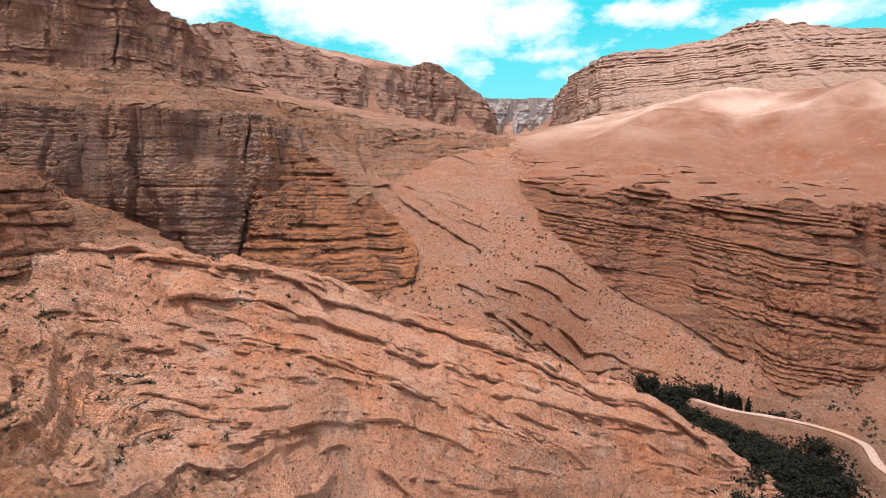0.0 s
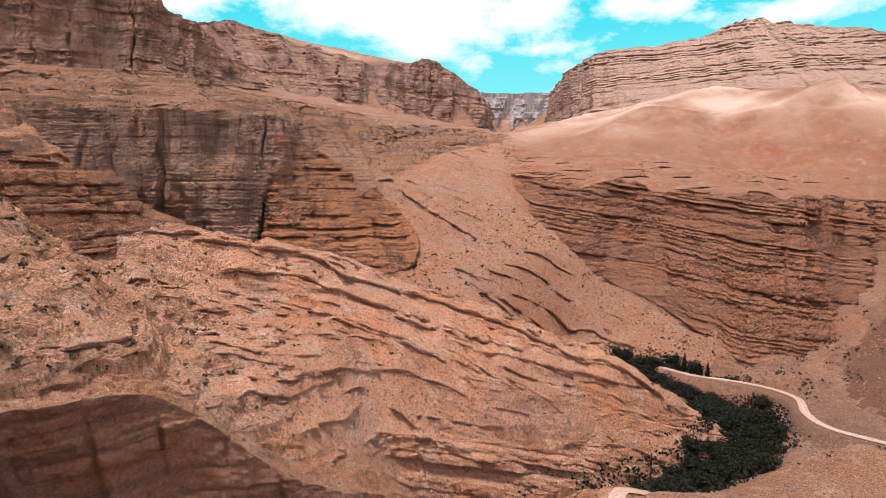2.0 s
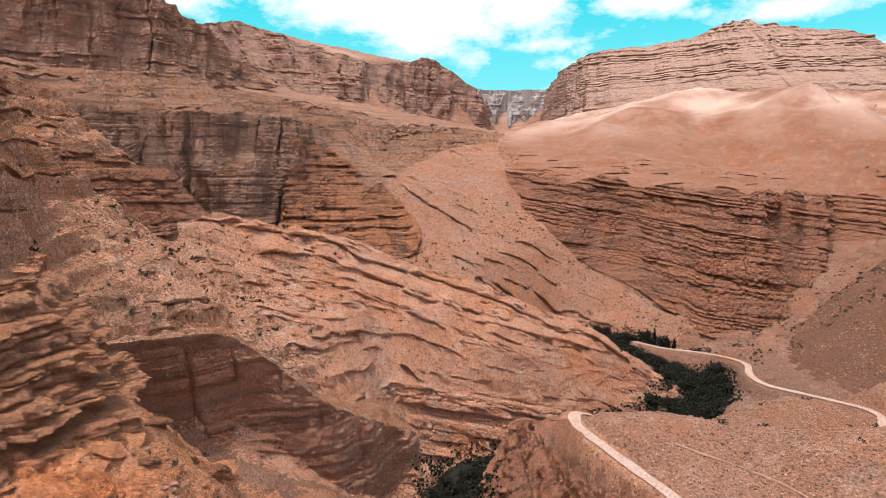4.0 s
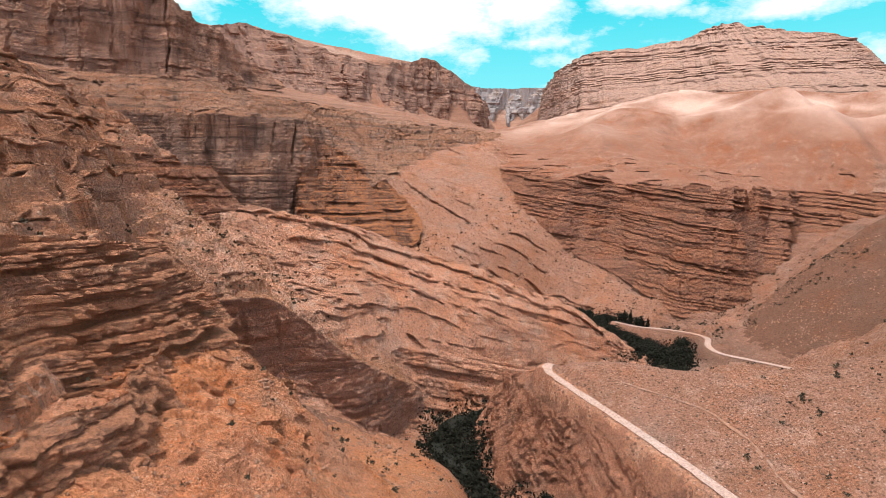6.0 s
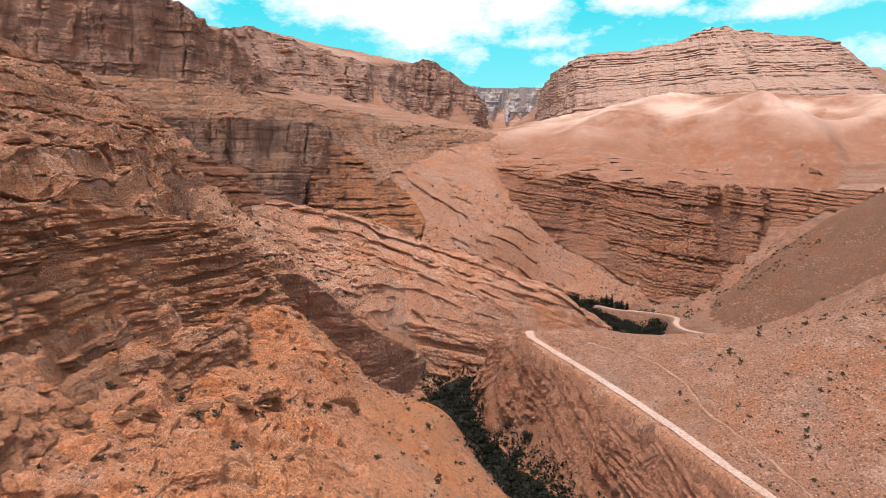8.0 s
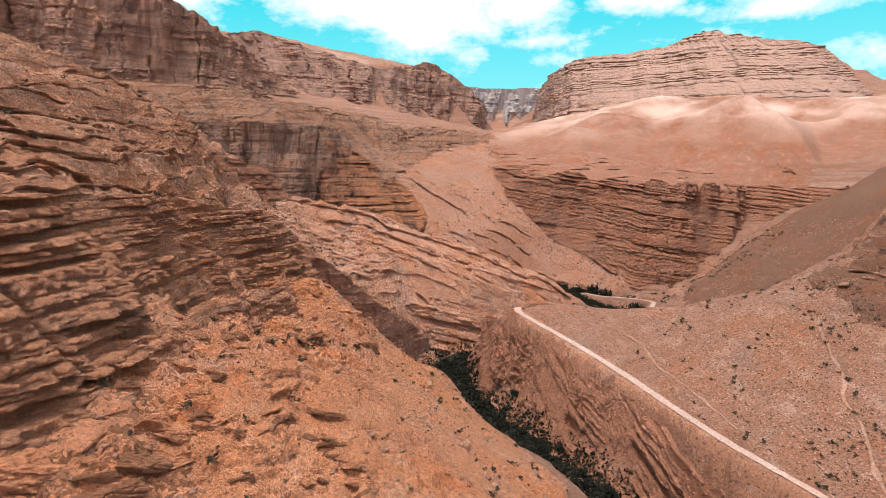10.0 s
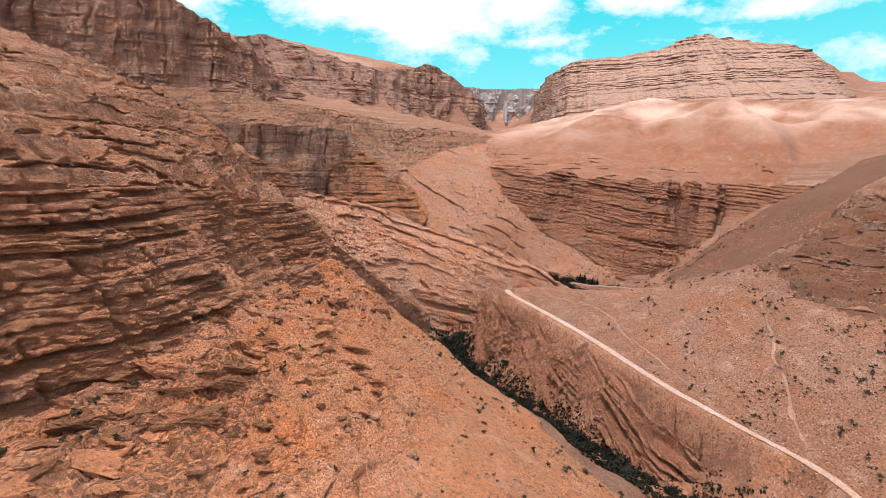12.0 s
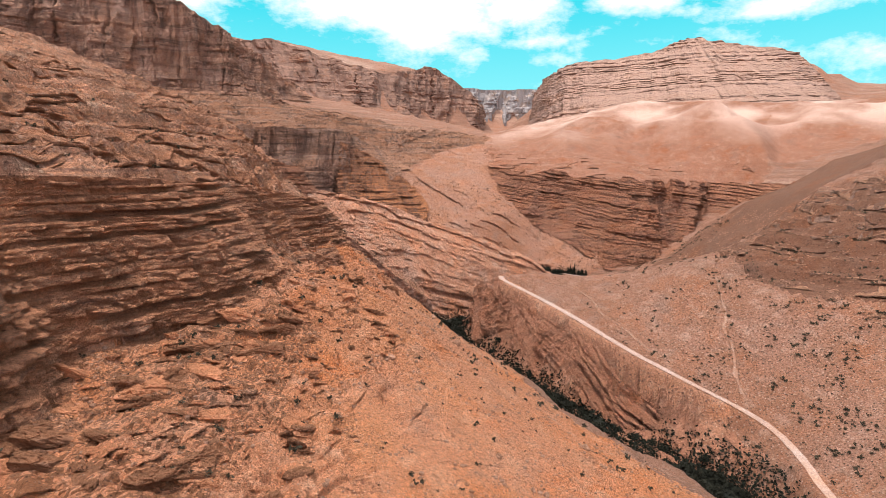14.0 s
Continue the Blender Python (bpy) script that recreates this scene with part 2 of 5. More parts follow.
def net():
    """Breaklines of the whole land, with cliff feet and rims set back behind their rock faces."""
    lines = [np.array(line, float) for line in LINES]
    for name, (base, top) in CLIFFS.items():
        base, top = np.array(base, float), np.array(top, float)
        into = inward(base, top)
        if name in ("alcove", "terrace", "ledge"):
            continue
        back = {"spur": 4.0, "knob": 3.0, "bench": 9.0, "banded": 6.0, "upper": 22.0, "nose": 3.0, "mesa": 20.0, "foot": 2.0, "apron": 4.0}.get(name, 12.0)
        b, t = base.copy(), top.copy()
        b[:, :2] += into * back
        t[:, :2] += into * (back + 1.0)
        lines += [b, t]
    lines.append(np.array(ROAD[2:-3], float))
    river, _ = smooth_line(RIVER, 8)
    way = np.gradient(river[:, :2], axis=0)
    way /= np.linalg.norm(way, axis=1, keepdims=True)
    side = np.stack([way[:, 1], -way[:, 0]], 1)
    for w in (-5, 0, 5):
        bank = river.copy()
        bank[:, :2] += side * w
        bank[:, 2] -= 0.8
        lines.append(bank)
    edge = [(-4600, -2500, 250), (0, -2500, 60), (4600, -2500, 250), (4600, 1000, 300), (4600, 4700, 350), (0, 4700, 350), (-4600, 4700, 350), (-4600, 1000, 350),
            (-1500, 1500, 400), (1500, 1600, 300), (-60, 2300, 390), (400, 2300, 390), (1200, 200, 250), (1000, -600, 200), (-1000, -900, 280)]
    return lines + [np.array([e], float) for e in edge]


def triangles():
    from mathutils import geometry
    lines, verts, heights, edges = net(), [], [], []
    for line in lines:
        first = len(verts)
        for x, y, z in line:
            verts.append(Vector((x, y)))
            heights.append(z)
        if len(line) > 1:
            edges += [(first + n, first + n + 1) for n in range(len(line) - 1)]
    out, _, faces, origin, _, _ = geometry.delaunay_2d_cdt(verts, edges, [], 0, 0.05)
    z = [float(np.mean([heights[k] for k in o])) if o else None for o in origin]
    xy = np.array([(v.x, v.y) for v in out])
    known = [n for n, v in enumerate(z) if v is not None]
    places = np.array([(verts[n].x, verts[n].y) for n in range(len(verts))])
    for n, v in enumerate(z):
        if v is None:
            far = np.linalg.norm(places - xy[n], axis=1) + 0.1
            near = np.argsort(far)[:4]
            z[n] = float((np.array(heights)[near] / far[near]).sum() / (1 / far[near]).sum())
    return xy, np.array(z), faces


def raster(x0, y0, cell, nx, ny, tin):
    xy, z, faces = tin
    grid = np.full((ny, nx), np.nan)
    for f in faces:
        a, b, c = xy[f[0]], xy[f[1]], xy[f[2]]
        lo, hi = np.floor((np.minimum(np.minimum(a, b), c) - (x0, y0)) / cell).astype(int), np.ceil((np.maximum(np.maximum(a, b), c) - (x0, y0)) / cell).astype(int)
        i0, i1, j0, j1 = max(lo[0], 0), min(hi[0], nx - 1), max(lo[1], 0), min(hi[1], ny - 1)
        if i1 < i0 or j1 < j0:
            continue
        gx, gy = np.meshgrid(x0 + cell * np.arange(i0, i1 + 1), y0 + cell * np.arange(j0, j1 + 1))
        det = (b[0] - a[0]) * (c[1] - a[1]) - (c[0] - a[0]) * (b[1] - a[1])
        if abs(det) < 1e-9:
            continue
        u = ((gx - a[0]) * (c[1] - a[1]) - (c[0] - a[0]) * (gy - a[1])) / det
        v = ((b[0] - a[0]) * (gy - a[1]) - (gx - a[0]) * (b[1] - a[1])) / det
        inside = (u >= -1e-6) & (v >= -1e-6) & (u + v <= 1 + 1e-6)
        block = grid[j0 : j1 + 1, i0 : i1 + 1]
        block[inside] = (z[f[0]] + u * (z[f[1]] - z[f[0]]) + v * (z[f[2]] - z[f[0]]))[inside]
    return np.where(np.isnan(grid), 250.0, grid)


def soften(grid, sigma):
    reach = int(3 * sigma) + 1
    k = np.exp(-0.5 * (np.arange(-reach, reach + 1) / sigma) ** 2)
    k /= k.sum()
    padded = np.pad(grid, reach, mode="edge")
    rows = sum(w * padded[:, n : n + grid.shape[1]] for n, w in enumerate(k))
    return sum(w * rows[n : n + grid.shape[0]] for n, w in enumerate(k))


TIN = triangles()
NEAR = (-320.0, -310.0, 1.5)
near_grid = soften(raster(*NEAR, 601, 541, TIN), 2.2)
FAR = (-4500.0, -2400.0, 10.0)
far_grid = soften(raster(*FAR, 901, 701, TIN), 1.0)


def sample(grid, spec, x, y):
    x0, y0, cell = spec
    gx, gy = np.clip((x - x0) / cell, 0, grid.shape[1] - 1.001), np.clip((y - y0) / cell, 0, grid.shape[0] - 1.001)
    i, j = gx.astype(int), gy.astype(int)
    u, v = gx - i, gy - j
    return (grid[j, i] * (1 - u) + grid[j, i + 1] * u) * (1 - v) + (grid[j + 1, i] * (1 - u) + grid[j + 1, i + 1] * u) * v


def polygon_mask(poly, x, y):
    inside = np.zeros(np.shape(x), bool)
    for (ax, ay), (bx, by) in zip(poly, poly[1:] + poly[:1]):
        cross = (ay > y) != (by > y)
        inside ^= cross & (x < (bx - ax) * (y - ay) / (by - ay + 1e-12) + ax)
    return inside


REGIONS = {
    "rubble": [(-88, 98), (-80, 107), (-66, 106), (-56, 102), (-43, 95), (-32, 86), (-27, 76), (-30, 70), (-38, 65), (-47, 59), (-56, 53), (-66, 47), (-78, 45)],
    "slab": [(-84, 110), (-58, 130), (-32, 151), (4, 153), (66, 151), (92, 150), (92, 138), (64, 119), (18, 96), (0, 87), (-20, 68), (-36, 54), (-60, 54), (-76, 60), (-86, 90)],
    "scree": [(-80, 178), (-45, 208), (-22, 225), (-30, 320), (0, 372), (45, 400), (48, 330), (60, 296), (84, 256), (100, 243), (118, 205), (96, 196), (55, 176), (0, 158), (-32, 152), (-58, 132), (-80, 120)],
    "talus": [(-46, 32), (-52, -30), (-51, -80), (-58, -110), (-70, -140), (-80, -166), (-62, -172), (-40, -160), (-14, -171), (10, -158), (38, -170), (62, -162), (60, -120), (44, -95), (26, -56), (8, 22), (4, 66), (-10, 76), (-22, 60), (-38, 46)],
    "gully": [(-80, 122), (-84, 175), (-95, 212), (-150, 256), (-250, 262), (-250, 190), (-150, 165), (-112, 137)],
    "shelf": [(-38, -86), (-31, -100), (-33, -115), (-30, -132), (-34, -150), (-30, -166), (-80, -166), (-70, -140), (-58, -110), (-51, -84)],
    "crag": [(122, 32), (126, 8), (136, -12), (158, -24), (200, -22), (262, -10), (262, 90), (215, 108), (165, 62), (135, 40)],
    "terrace": [(-38, 0), (-31, -10), (-27, -24), (-24, -40), (-28, -54), (-34, -68), (-43, -80), (-52, -84), (-54, -60), (-54, -30), (-50, -8), (-47, 4)],
    "mountain": [(-46, 34), (-52, -30), (-51, -80), (-58, -110), (-70, -140), (-84, -300), (-320, -300), (-320, 250), (-160, 252), (-95, 212), (-80, 120), (-86, 100), (-78, 50)],
    "roadhill": [(2, 90), (6, 66), (20, 30), (44, -28), (72, -66), (92, -100), (92, -300), (560, -300), (560, 60), (231, 122), (180, 90), (130, 112), (95, 122), (50, 104)],
    "brownhill": [(136, 152), (131, 114), (152, 99), (180, 89), (231, 121), (297, 159), (400, 199), (330, 248), (262, 214), (225, 199), (180, 192), (155, 178)],
    "roadside": [(18, 78), (29, 65), (37, 45), (49, 18), (61, -14), (74, -34), (92, -50), (84, -60), (70, -46), (54, -22), (40, 3), (26, 33), (13, 62)],
    "bench": [(-318, 278), (-180, 273), (-100, 271), (-84, 285), (-70, 303), (-32, 328), (0, 372), (45, 400), (60, 470), (40, 497), (-170, 497), (-205, 480), (-245, 432), (-318, 416)],
    "rimland": [(45, 400), (47, 340), (64, 304), (80, 283), (112, 264), (128, 242), (143, 224), (162, 218), (187, 236), (240, 279), (263, 266), (300, 290), (230, 330), (150, 322), (90, 362)],
    "pale": [(45, 395), (90, 360), (150, 320), (230, 330), (300, 290), (580, 300), (580, 560), (320, 620), (240, 680), (190, 720), (120, 700), (60, 480)],
}
mx, my = np.meshgrid(NEAR[0] + NEAR[2] * np.arange(601), NEAR[1] + NEAR[2] * np.arange(541))
FARM = (-1000.0, -400.0, 5.0)
fx_, fy_ = np.meshgrid(FARM[0] + FARM[2] * np.arange(401), FARM[1] + FARM[2] * np.arange(321))
MASKS = {name: soften(polygon_mask(poly, mx, my).astype(float), 2.0) for name, poly in REGIONS.items() if name != "pale"}
MASKS["pale"] = soften(polygon_mask(REGIONS["pale"], fx_, fy_).astype(float), 3.0)


def mask(name, x, y):
    return sample(MASKS[name], FARM if name == "pale" else NEAR, x, y)


road_line, road_far = smooth_line(ROAD, 1.0)
river_line, river_far = smooth_line(RIVER, 1.5)


def line_near(line, x, y, reach):
    """Distance to a line and the line's height there, for places within reach; else a large distance."""
    dist, level = np.full(x.shape, 1e3), np.zeros(x.shape)
    flat_x, flat_y = x.ravel(), y.ravel()
    box = np.flatnonzero((flat_x > line[:, 0].min() - reach) & (flat_x < line[:, 0].max() + reach) & (flat_y > line[:, 1].min() - reach) & (flat_y < line[:, 1].max() + reach))
    d, l = dist.ravel(), level.ravel()
    for chunk in np.array_split(box, max(1, len(box) // 20000)):
        gap = (flat_x[chunk, None] - line[None, :, 0]) ** 2 + (flat_y[chunk, None] - line[None, :, 1]) ** 2
        k = gap.argmin(1)
        d[chunk], l[chunk] = np.sqrt(gap[np.arange(len(chunk)), k]), line[k, 2]
    return d.reshape(x.shape), l.reshape(x.shape)


def height(x, y):
    """The land's height, with ledges, rubble and the road's bed."""
    x, y = np.asarray(x, float), np.asarray(y, float)
    edge = np.minimum.reduce([x + 310, 570 - x, y + 300, 490 - y])
    w = step01(edge, 0, 40)
    z = sample(far_grid, FAR, x, y) * (1 - w) + sample(near_grid, NEAR, x, y) * w
    far_off = step01(np.hypot(x, y - 100), 380, 800)
    slab, scree, talus, mountain, hill, pale = (mask(n, x, y) * (w if n != "pale" else 1) for n in ("slab", "scree", "talus", "mountain", "roadhill", "pale"))
    bench, rim = mask("bench", x, y) * w, mask("rimland", x, y) * w
    brown = mask("brownhill", x, y) * w
    rest = np.clip(1 - slab - scree - talus - mountain - hill - pale - rim - brown, 0, 1)
    z = z + (0.9 * slab + 0.5 * scree + 0.9 * talus + 1.6 * mountain + 0.5 * hill + 0.6 * pale + 2.2 * rest) * fbm(x / 24, y / 24, 4, 11)
    z = z + pale * 20 * (0.42 - np.abs(grain(x / 130, y / 130, 12) + 0.18 * grain(x / 45, y / 45, 13)))
    z = z + (0.22 * slab + 0.15 * scree + 0.25 * talus + 0.3 * mountain + 0.1 * hill + 0.2 * rest) * (1 - far_off) * fbm(x / 3.1, y / 3.1, 3, 31)
    # beds of the slab and, sparsely, of the scree, dipping to the east
    u, v = 0.972 * x + 0.234 * y, -0.234 * x + 0.972 * y
    for bed, amp, seed in ((6.5, 0.42, 61), (2.7, 0.65, 62), (1.25, 0.7, 63)):
        q = (z + 0.37 * x) / bed + 0.35 * fbm(x / 26, y / 26, 3, seed)
        f, band = q - np.floor(q), np.floor(q)
        there = step01(grain(x / (2.5 * bed + 9) + 13.7 * band, y / 40 + 0.37 * band, seed + 1) + 0.25 * grain(x / 4, y / 4, seed + 5), -0.3, 0.1)
        sparse = step01(grain(x / 22 + 13.7 * band, y / 30, seed + 2) + 0.3 * step01(235 - y, 0, 40) - 0.2 * step01(y, 240, 300), 0.2, 0.45)
        z = z + amp * bed * (step01(f, 0.6, 0.92) - f) * (there * slab + 0.5 * sparse * scree)
    # blocks between the slab's joints
    for size, amp, seed in ((7.5, 0.55, 65), (3.2, 0.4, 67), (1.5, 0.26, 69)):
        level, crack = facets(u / (1.9 * size) + 0.2 * fbm(x / 9, y / 9, 2, seed), v / (0.6 * size) + 0.2 * fbm(x / 9, y / 9, 2, seed + 1), seed)
        z = z + slab * step01(fbm(x / 18, y / 18, 3, seed + 2), -0.25, 0.35) * amp * (level - 0.3 * (1 - step01(crack, 0.0, 0.12)))
    # level beds cropping out on the mountainside, the bench and the right-hand hill
    for bed, amp, seed in ((6.0, 1.0, 71), (2.4, 0.9, 72), (1.1, 0.7, 73)):
        q = z / bed + 0.5 * fbm(x / 30, y / 30, 3, seed)
        f = q - np.floor(q)
        there = step01(grain(x / 30 + 5.1 * np.floor(q), y / 30, seed + 1) + 0.25 * grain(x / 6, y / 6, seed + 2), -0.35, 0.05)
        outcrop = mountain + 0.4 * mask("terrace", x, y) * w + 0.9 * bench + 0.4 * rim + 0.4 * rest * (1 - far_off) + hill * step01(z, 54, 62) * step01(x, 110, 135)
        z = z + amp * bed * (step01(f, 0.68, 0.93) - f) * there * outcrop
    # broad beds of the summit
    top = step01(x, 150, 220) * step01(y, 480, 560) * step01(z, 235, 262) * step01(1100 - y, 0, 60)
    q = z / 13 + 0.35 * fbm(x / 70, y / 70, 3, 77)
    z = z + top * 13 * (step01(q - np.floor(q), 0.6, 0.95) - (q - np.floor(q)))
    # steep tilted rock of the road hill above the stream
    bluff = hill * step01(48 - z, 0, 5) * step01(z, 15, 19) * step01(74 - x, 0, 10) * step01(y + 45, 0, 30) * step01(fbm(x / 16, y / 16, 2, 80), -0.35, 0.05) * (1 - step01(z, 36, 44) * 0.8)
    for size, amp, seed in ((6.5, 1.4, 81), (2.6, 0.9, 84)):
        q = (0.35 * x + 0.55 * y + 0.8 * z) / size + 0.5 * fbm(x / 14, y / 14, 3, seed)
        z = z + bluff * amp * (np.clip(1.3 * (q - np.floor(q)), 0, 1) - 0.5)
    z = z + bluff * 0.7 * fbm(x / 6, y / 6, 3, 82)
    # broken rock on the talus
    broken = mask("shelf", x, y) * w
    knots = np.maximum(talus * step01(fbm(x / 21, y / 21, 3, 91) + 0.95 * step01(z, 40, 60) - 0.9 * step01(x, -32, -2), 0.0, 0.22), broken)
    stony = np.maximum(knots, 0.3 * bluff)
    for size, amp, seed in ((8.0, 1.1, 92), (3.6, 0.7, 102), (1.6, 0.35, 112)):
        level, crack = facets((0.8 * x + 0.6 * y) / size + 0.25 * fbm(x / 7, y / 7, 2, seed), (-0.6 * x + 0.8 * y) / (0.62 * size) + 0.25 * fbm(x / 7, y / 7, 2, seed + 1), seed)
        z = z + stony * amp * (level - 0.4 * (1 - step01(crack, 0.0, 0.1)))
    dist, level = line_near(road_line, x, y, 16)
    bed = 1 - step01(dist, 2.3, 5.0)
    return z * (1 - bed) + (level - 0.12) * bed


# ---- materials ----
def node(tree, kind, **values):
    n = tree.nodes.new(kind)
    for key, value in values.items():
        if key in n.inputs:
            n.inputs[key].default_value = value
    return n


def blend(tree, a, b, factor):
    m = tree.nodes.new("ShaderNodeMix")
    m.data_type = "RGBA"
    for slot, value in ((6, a), (7, b)):
        if isinstance(value, tuple):
            m.inputs[slot].default_value = (*value, 1)
        else:
            tree.links.new(value, m.inputs[slot])
    tree.links.new(factor, m.inputs[0])
    return m.outputs[2]


def noise_at(tree, coords, scale, detail=6.0, rough=0.6, stretch=(1, 1, 1), low=0.35, high=0.65):
    mapping = tree.nodes.new("ShaderNodeMapping")
    mapping.inputs["Scale"].default_value = stretch
    tree.links.new(coords, mapping.inputs[0])
    n = node(tree, "ShaderNodeTexNoise", Scale=scale, Detail=detail, Roughness=rough)
    tree.links.new(mapping.outputs[0], n.inputs["Vector"])
    r = tree.nodes.new("ShaderNodeMapRange")
    r.inputs[1].default_value, r.inputs[2].default_value = low, high
    tree.links.new(n.outputs[0], r.inputs[0])
    return r.outputs[0]


def earth(name, main, other, dark, pale, beds=0.0, pebbles=0.0, bump=0.5, tilt=(0, 0, 0), grainy=0.8, upland=None, cracks=0.0, dust=None, streaks=0.0, gravel=1.3):
    """Rock or soil: broad stains, fine grain, optional beds (streaks per metre) and loose stones."""
    main, other, dark, pale = tuple((0.965 * r, 1.06 * g, 1.14 * b) for r, g, b in (main, other, dark, pale))
    m = bpy.data.materials.new(name)
    m.use_nodes = True
    t = m.node_tree
    coords = t.nodes.new("ShaderNodeTexCoord").outputs["Object"]
    shader = t.nodes["Principled BSDF"]
    shader.inputs["Roughness"].default_value = 0.93
    shader.inputs["Specular IOR Level"].default_value = 0.15
    colour = blend(t, main, other, noise_at(t, coords, 0.03, 5, 0.6, low=0.38, high=0.62))
    colour = blend(t, colour, (1.08 * main[0], 0.86 * main[1], 0.66 * main[2]), noise_at(t, coords, 0.045, 6, 0.62, low=0.5, high=0.72))
    colour = blend(t, colour, tuple(0.45 * c + 0.55 * sum(main) / 3 * k for c, k in zip(main, (0.95, 0.8, 0.72))), noise_at(t, coords, 0.075, 6, 0.65, low=0.54, high=0.8))
    colour = blend(t, colour, pale, noise_at(t, coords, 0.16, 6, 0.65, low=0.52, high=0.8))
    colour = blend(t, colour, dark, noise_at(t, coords, 0.45, 6, 0.7, low=0.56, high=0.82))
    # paler patches above a height; on PALE they also hold painted sun patches
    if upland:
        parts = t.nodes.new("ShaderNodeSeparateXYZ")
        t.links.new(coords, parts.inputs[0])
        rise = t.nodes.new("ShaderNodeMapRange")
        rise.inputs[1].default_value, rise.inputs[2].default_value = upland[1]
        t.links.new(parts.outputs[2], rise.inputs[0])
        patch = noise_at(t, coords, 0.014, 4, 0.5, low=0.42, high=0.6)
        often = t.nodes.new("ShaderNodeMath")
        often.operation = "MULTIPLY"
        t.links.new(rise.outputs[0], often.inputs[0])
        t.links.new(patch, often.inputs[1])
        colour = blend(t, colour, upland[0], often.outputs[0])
    relief = noise_at(t, coords, grainy, 9, 0.68, low=0.2, high=0.8)
    if streaks:
        colour = blend(t, colour, dark, noise_at(t, coords, streaks, 5, 0.6, (1, 1, 0.07), 0.5, 0.72))
        colour = blend(t, colour, pale, noise_at(t, coords, 0.7 * streaks, 4, 0.6, (1, 1, 0.05), 0.6, 0.8))
    if beds:
        turned = t.nodes.new("ShaderNodeMapping")
        turned.inputs["Rotation"].default_value = [radians(a) for a in tilt]
        t.links.new(coords, turned.inputs[0])
        streak = noise_at(t, turned.outputs[0], beds, 5, 0.65, (0.05, 0.05, 1), 0.47, 0.72)
        colour = blend(t, colour, dark, streak)
        colour = blend(t, colour, pale, noise_at(t, turned.outputs[0], beds * 0.6, 4, 0.6, (0.04, 0.04, 1), 0.56, 0.8))
        add = t.nodes.new("ShaderNodeMath")
        add.operation = "SUBTRACT"
        t.links.new(relief, add.inputs[0])
        t.links.new(streak, add.inputs[1])
        relief = add.outputs[0]
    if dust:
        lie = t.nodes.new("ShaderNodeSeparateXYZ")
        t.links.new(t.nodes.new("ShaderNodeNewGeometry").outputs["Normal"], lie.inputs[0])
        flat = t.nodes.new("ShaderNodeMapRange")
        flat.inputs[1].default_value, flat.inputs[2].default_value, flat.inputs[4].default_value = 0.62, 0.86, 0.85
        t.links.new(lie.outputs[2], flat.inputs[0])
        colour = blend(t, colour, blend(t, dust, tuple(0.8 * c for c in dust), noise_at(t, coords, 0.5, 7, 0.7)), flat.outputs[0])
    if cracks:
        warped = t.nodes.new("ShaderNodeMix")
        warped.data_type, warped.blend_type = "RGBA", "LINEAR_LIGHT"
        warped.inputs[0].default_value = 1.6
        wn = node(t, "ShaderNodeTexNoise", Scale=0.35, Detail=4.0)
        t.links.new(coords, wn.inputs["Vector"])
        t.links.new(coords, warped.inputs[6])
        t.links.new(wn.outputs["Color"], warped.inputs[7])
        squash = t.nodes.new("ShaderNodeMapping")
        squash.inputs["Scale"].default_value = (0.45, 1.0, 1.9)
        t.links.new(warped.outputs[2], squash.inputs[0])
        vor = node(t, "ShaderNodeTexVoronoi", Scale=cracks)
        vor.feature = "DISTANCE_TO_EDGE"
        t.links.new(squash.outputs[0], vor.inputs["Vector"])
        line = t.nodes.new("ShaderNodeMapRange")
        line.inputs[1].default_value, line.inputs[2].default_value, line.inputs[3].default_value, line.inputs[4].default_value = 0.0, 0.04, 1, 0
        t.links.new(vor.outputs["Distance"], line.inputs[0])
        broken = t.nodes.new("ShaderNodeMath")
        broken.operation = "MULTIPLY"
        t.links.new(line.outputs[0], broken.inputs[0])
        t.links.new(noise_at(t, coords, 0.22, 3, 0.6, low=0.52, high=0.66), broken.inputs[1])
        colour = blend(t, colour, dark, broken.outputs[0])
        sub = t.nodes.new("ShaderNodeMath")
        sub.operation = "SUBTRACT"
        t.links.new(relief, sub.inputs[0])
        t.links.new(broken.outputs[0], sub.inputs[1])
        relief = sub.outputs[0]
    fine = noise_at(t, coords, 1.7, 8, 0.85, low=0.34, high=0.66)
    shade = t.nodes.new("ShaderNodeMix")
    shade.data_type, shade.blend_type = "RGBA", "MULTIPLY"
    shade.inputs[0].default_value = 0.85
    t.links.new(colour, shade.inputs[6])
    ramp = t.nodes.new("ShaderNodeMapRange")
    ramp.inputs[3].default_value, ramp.inputs[4].default_value = 0.42, 1.6
    t.links.new(fine, ramp.inputs[0])
    t.links.new(ramp.outputs[0], shade.inputs[7])
    colour = shade.outputs[2]
    chips = fine
    if gravel:
        v = node(t, "ShaderNodeTexVoronoi", Scale=gravel)
        t.links.new(coords, v.inputs["Vector"])
        spot = t.nodes.new("ShaderNodeMapRange")
        spot.inputs[1].default_value, spot.inputs[2].default_value, spot.inputs[3].default_value, spot.inputs[4].default_value = 0.22, 0.4, 1, 0
        t.links.new(v.outputs["Distance"], spot.inputs[0])
        sort = t.nodes.new("ShaderNodeSeparateColor")
        t.links.new(v.outputs["Color"], sort.inputs[0])
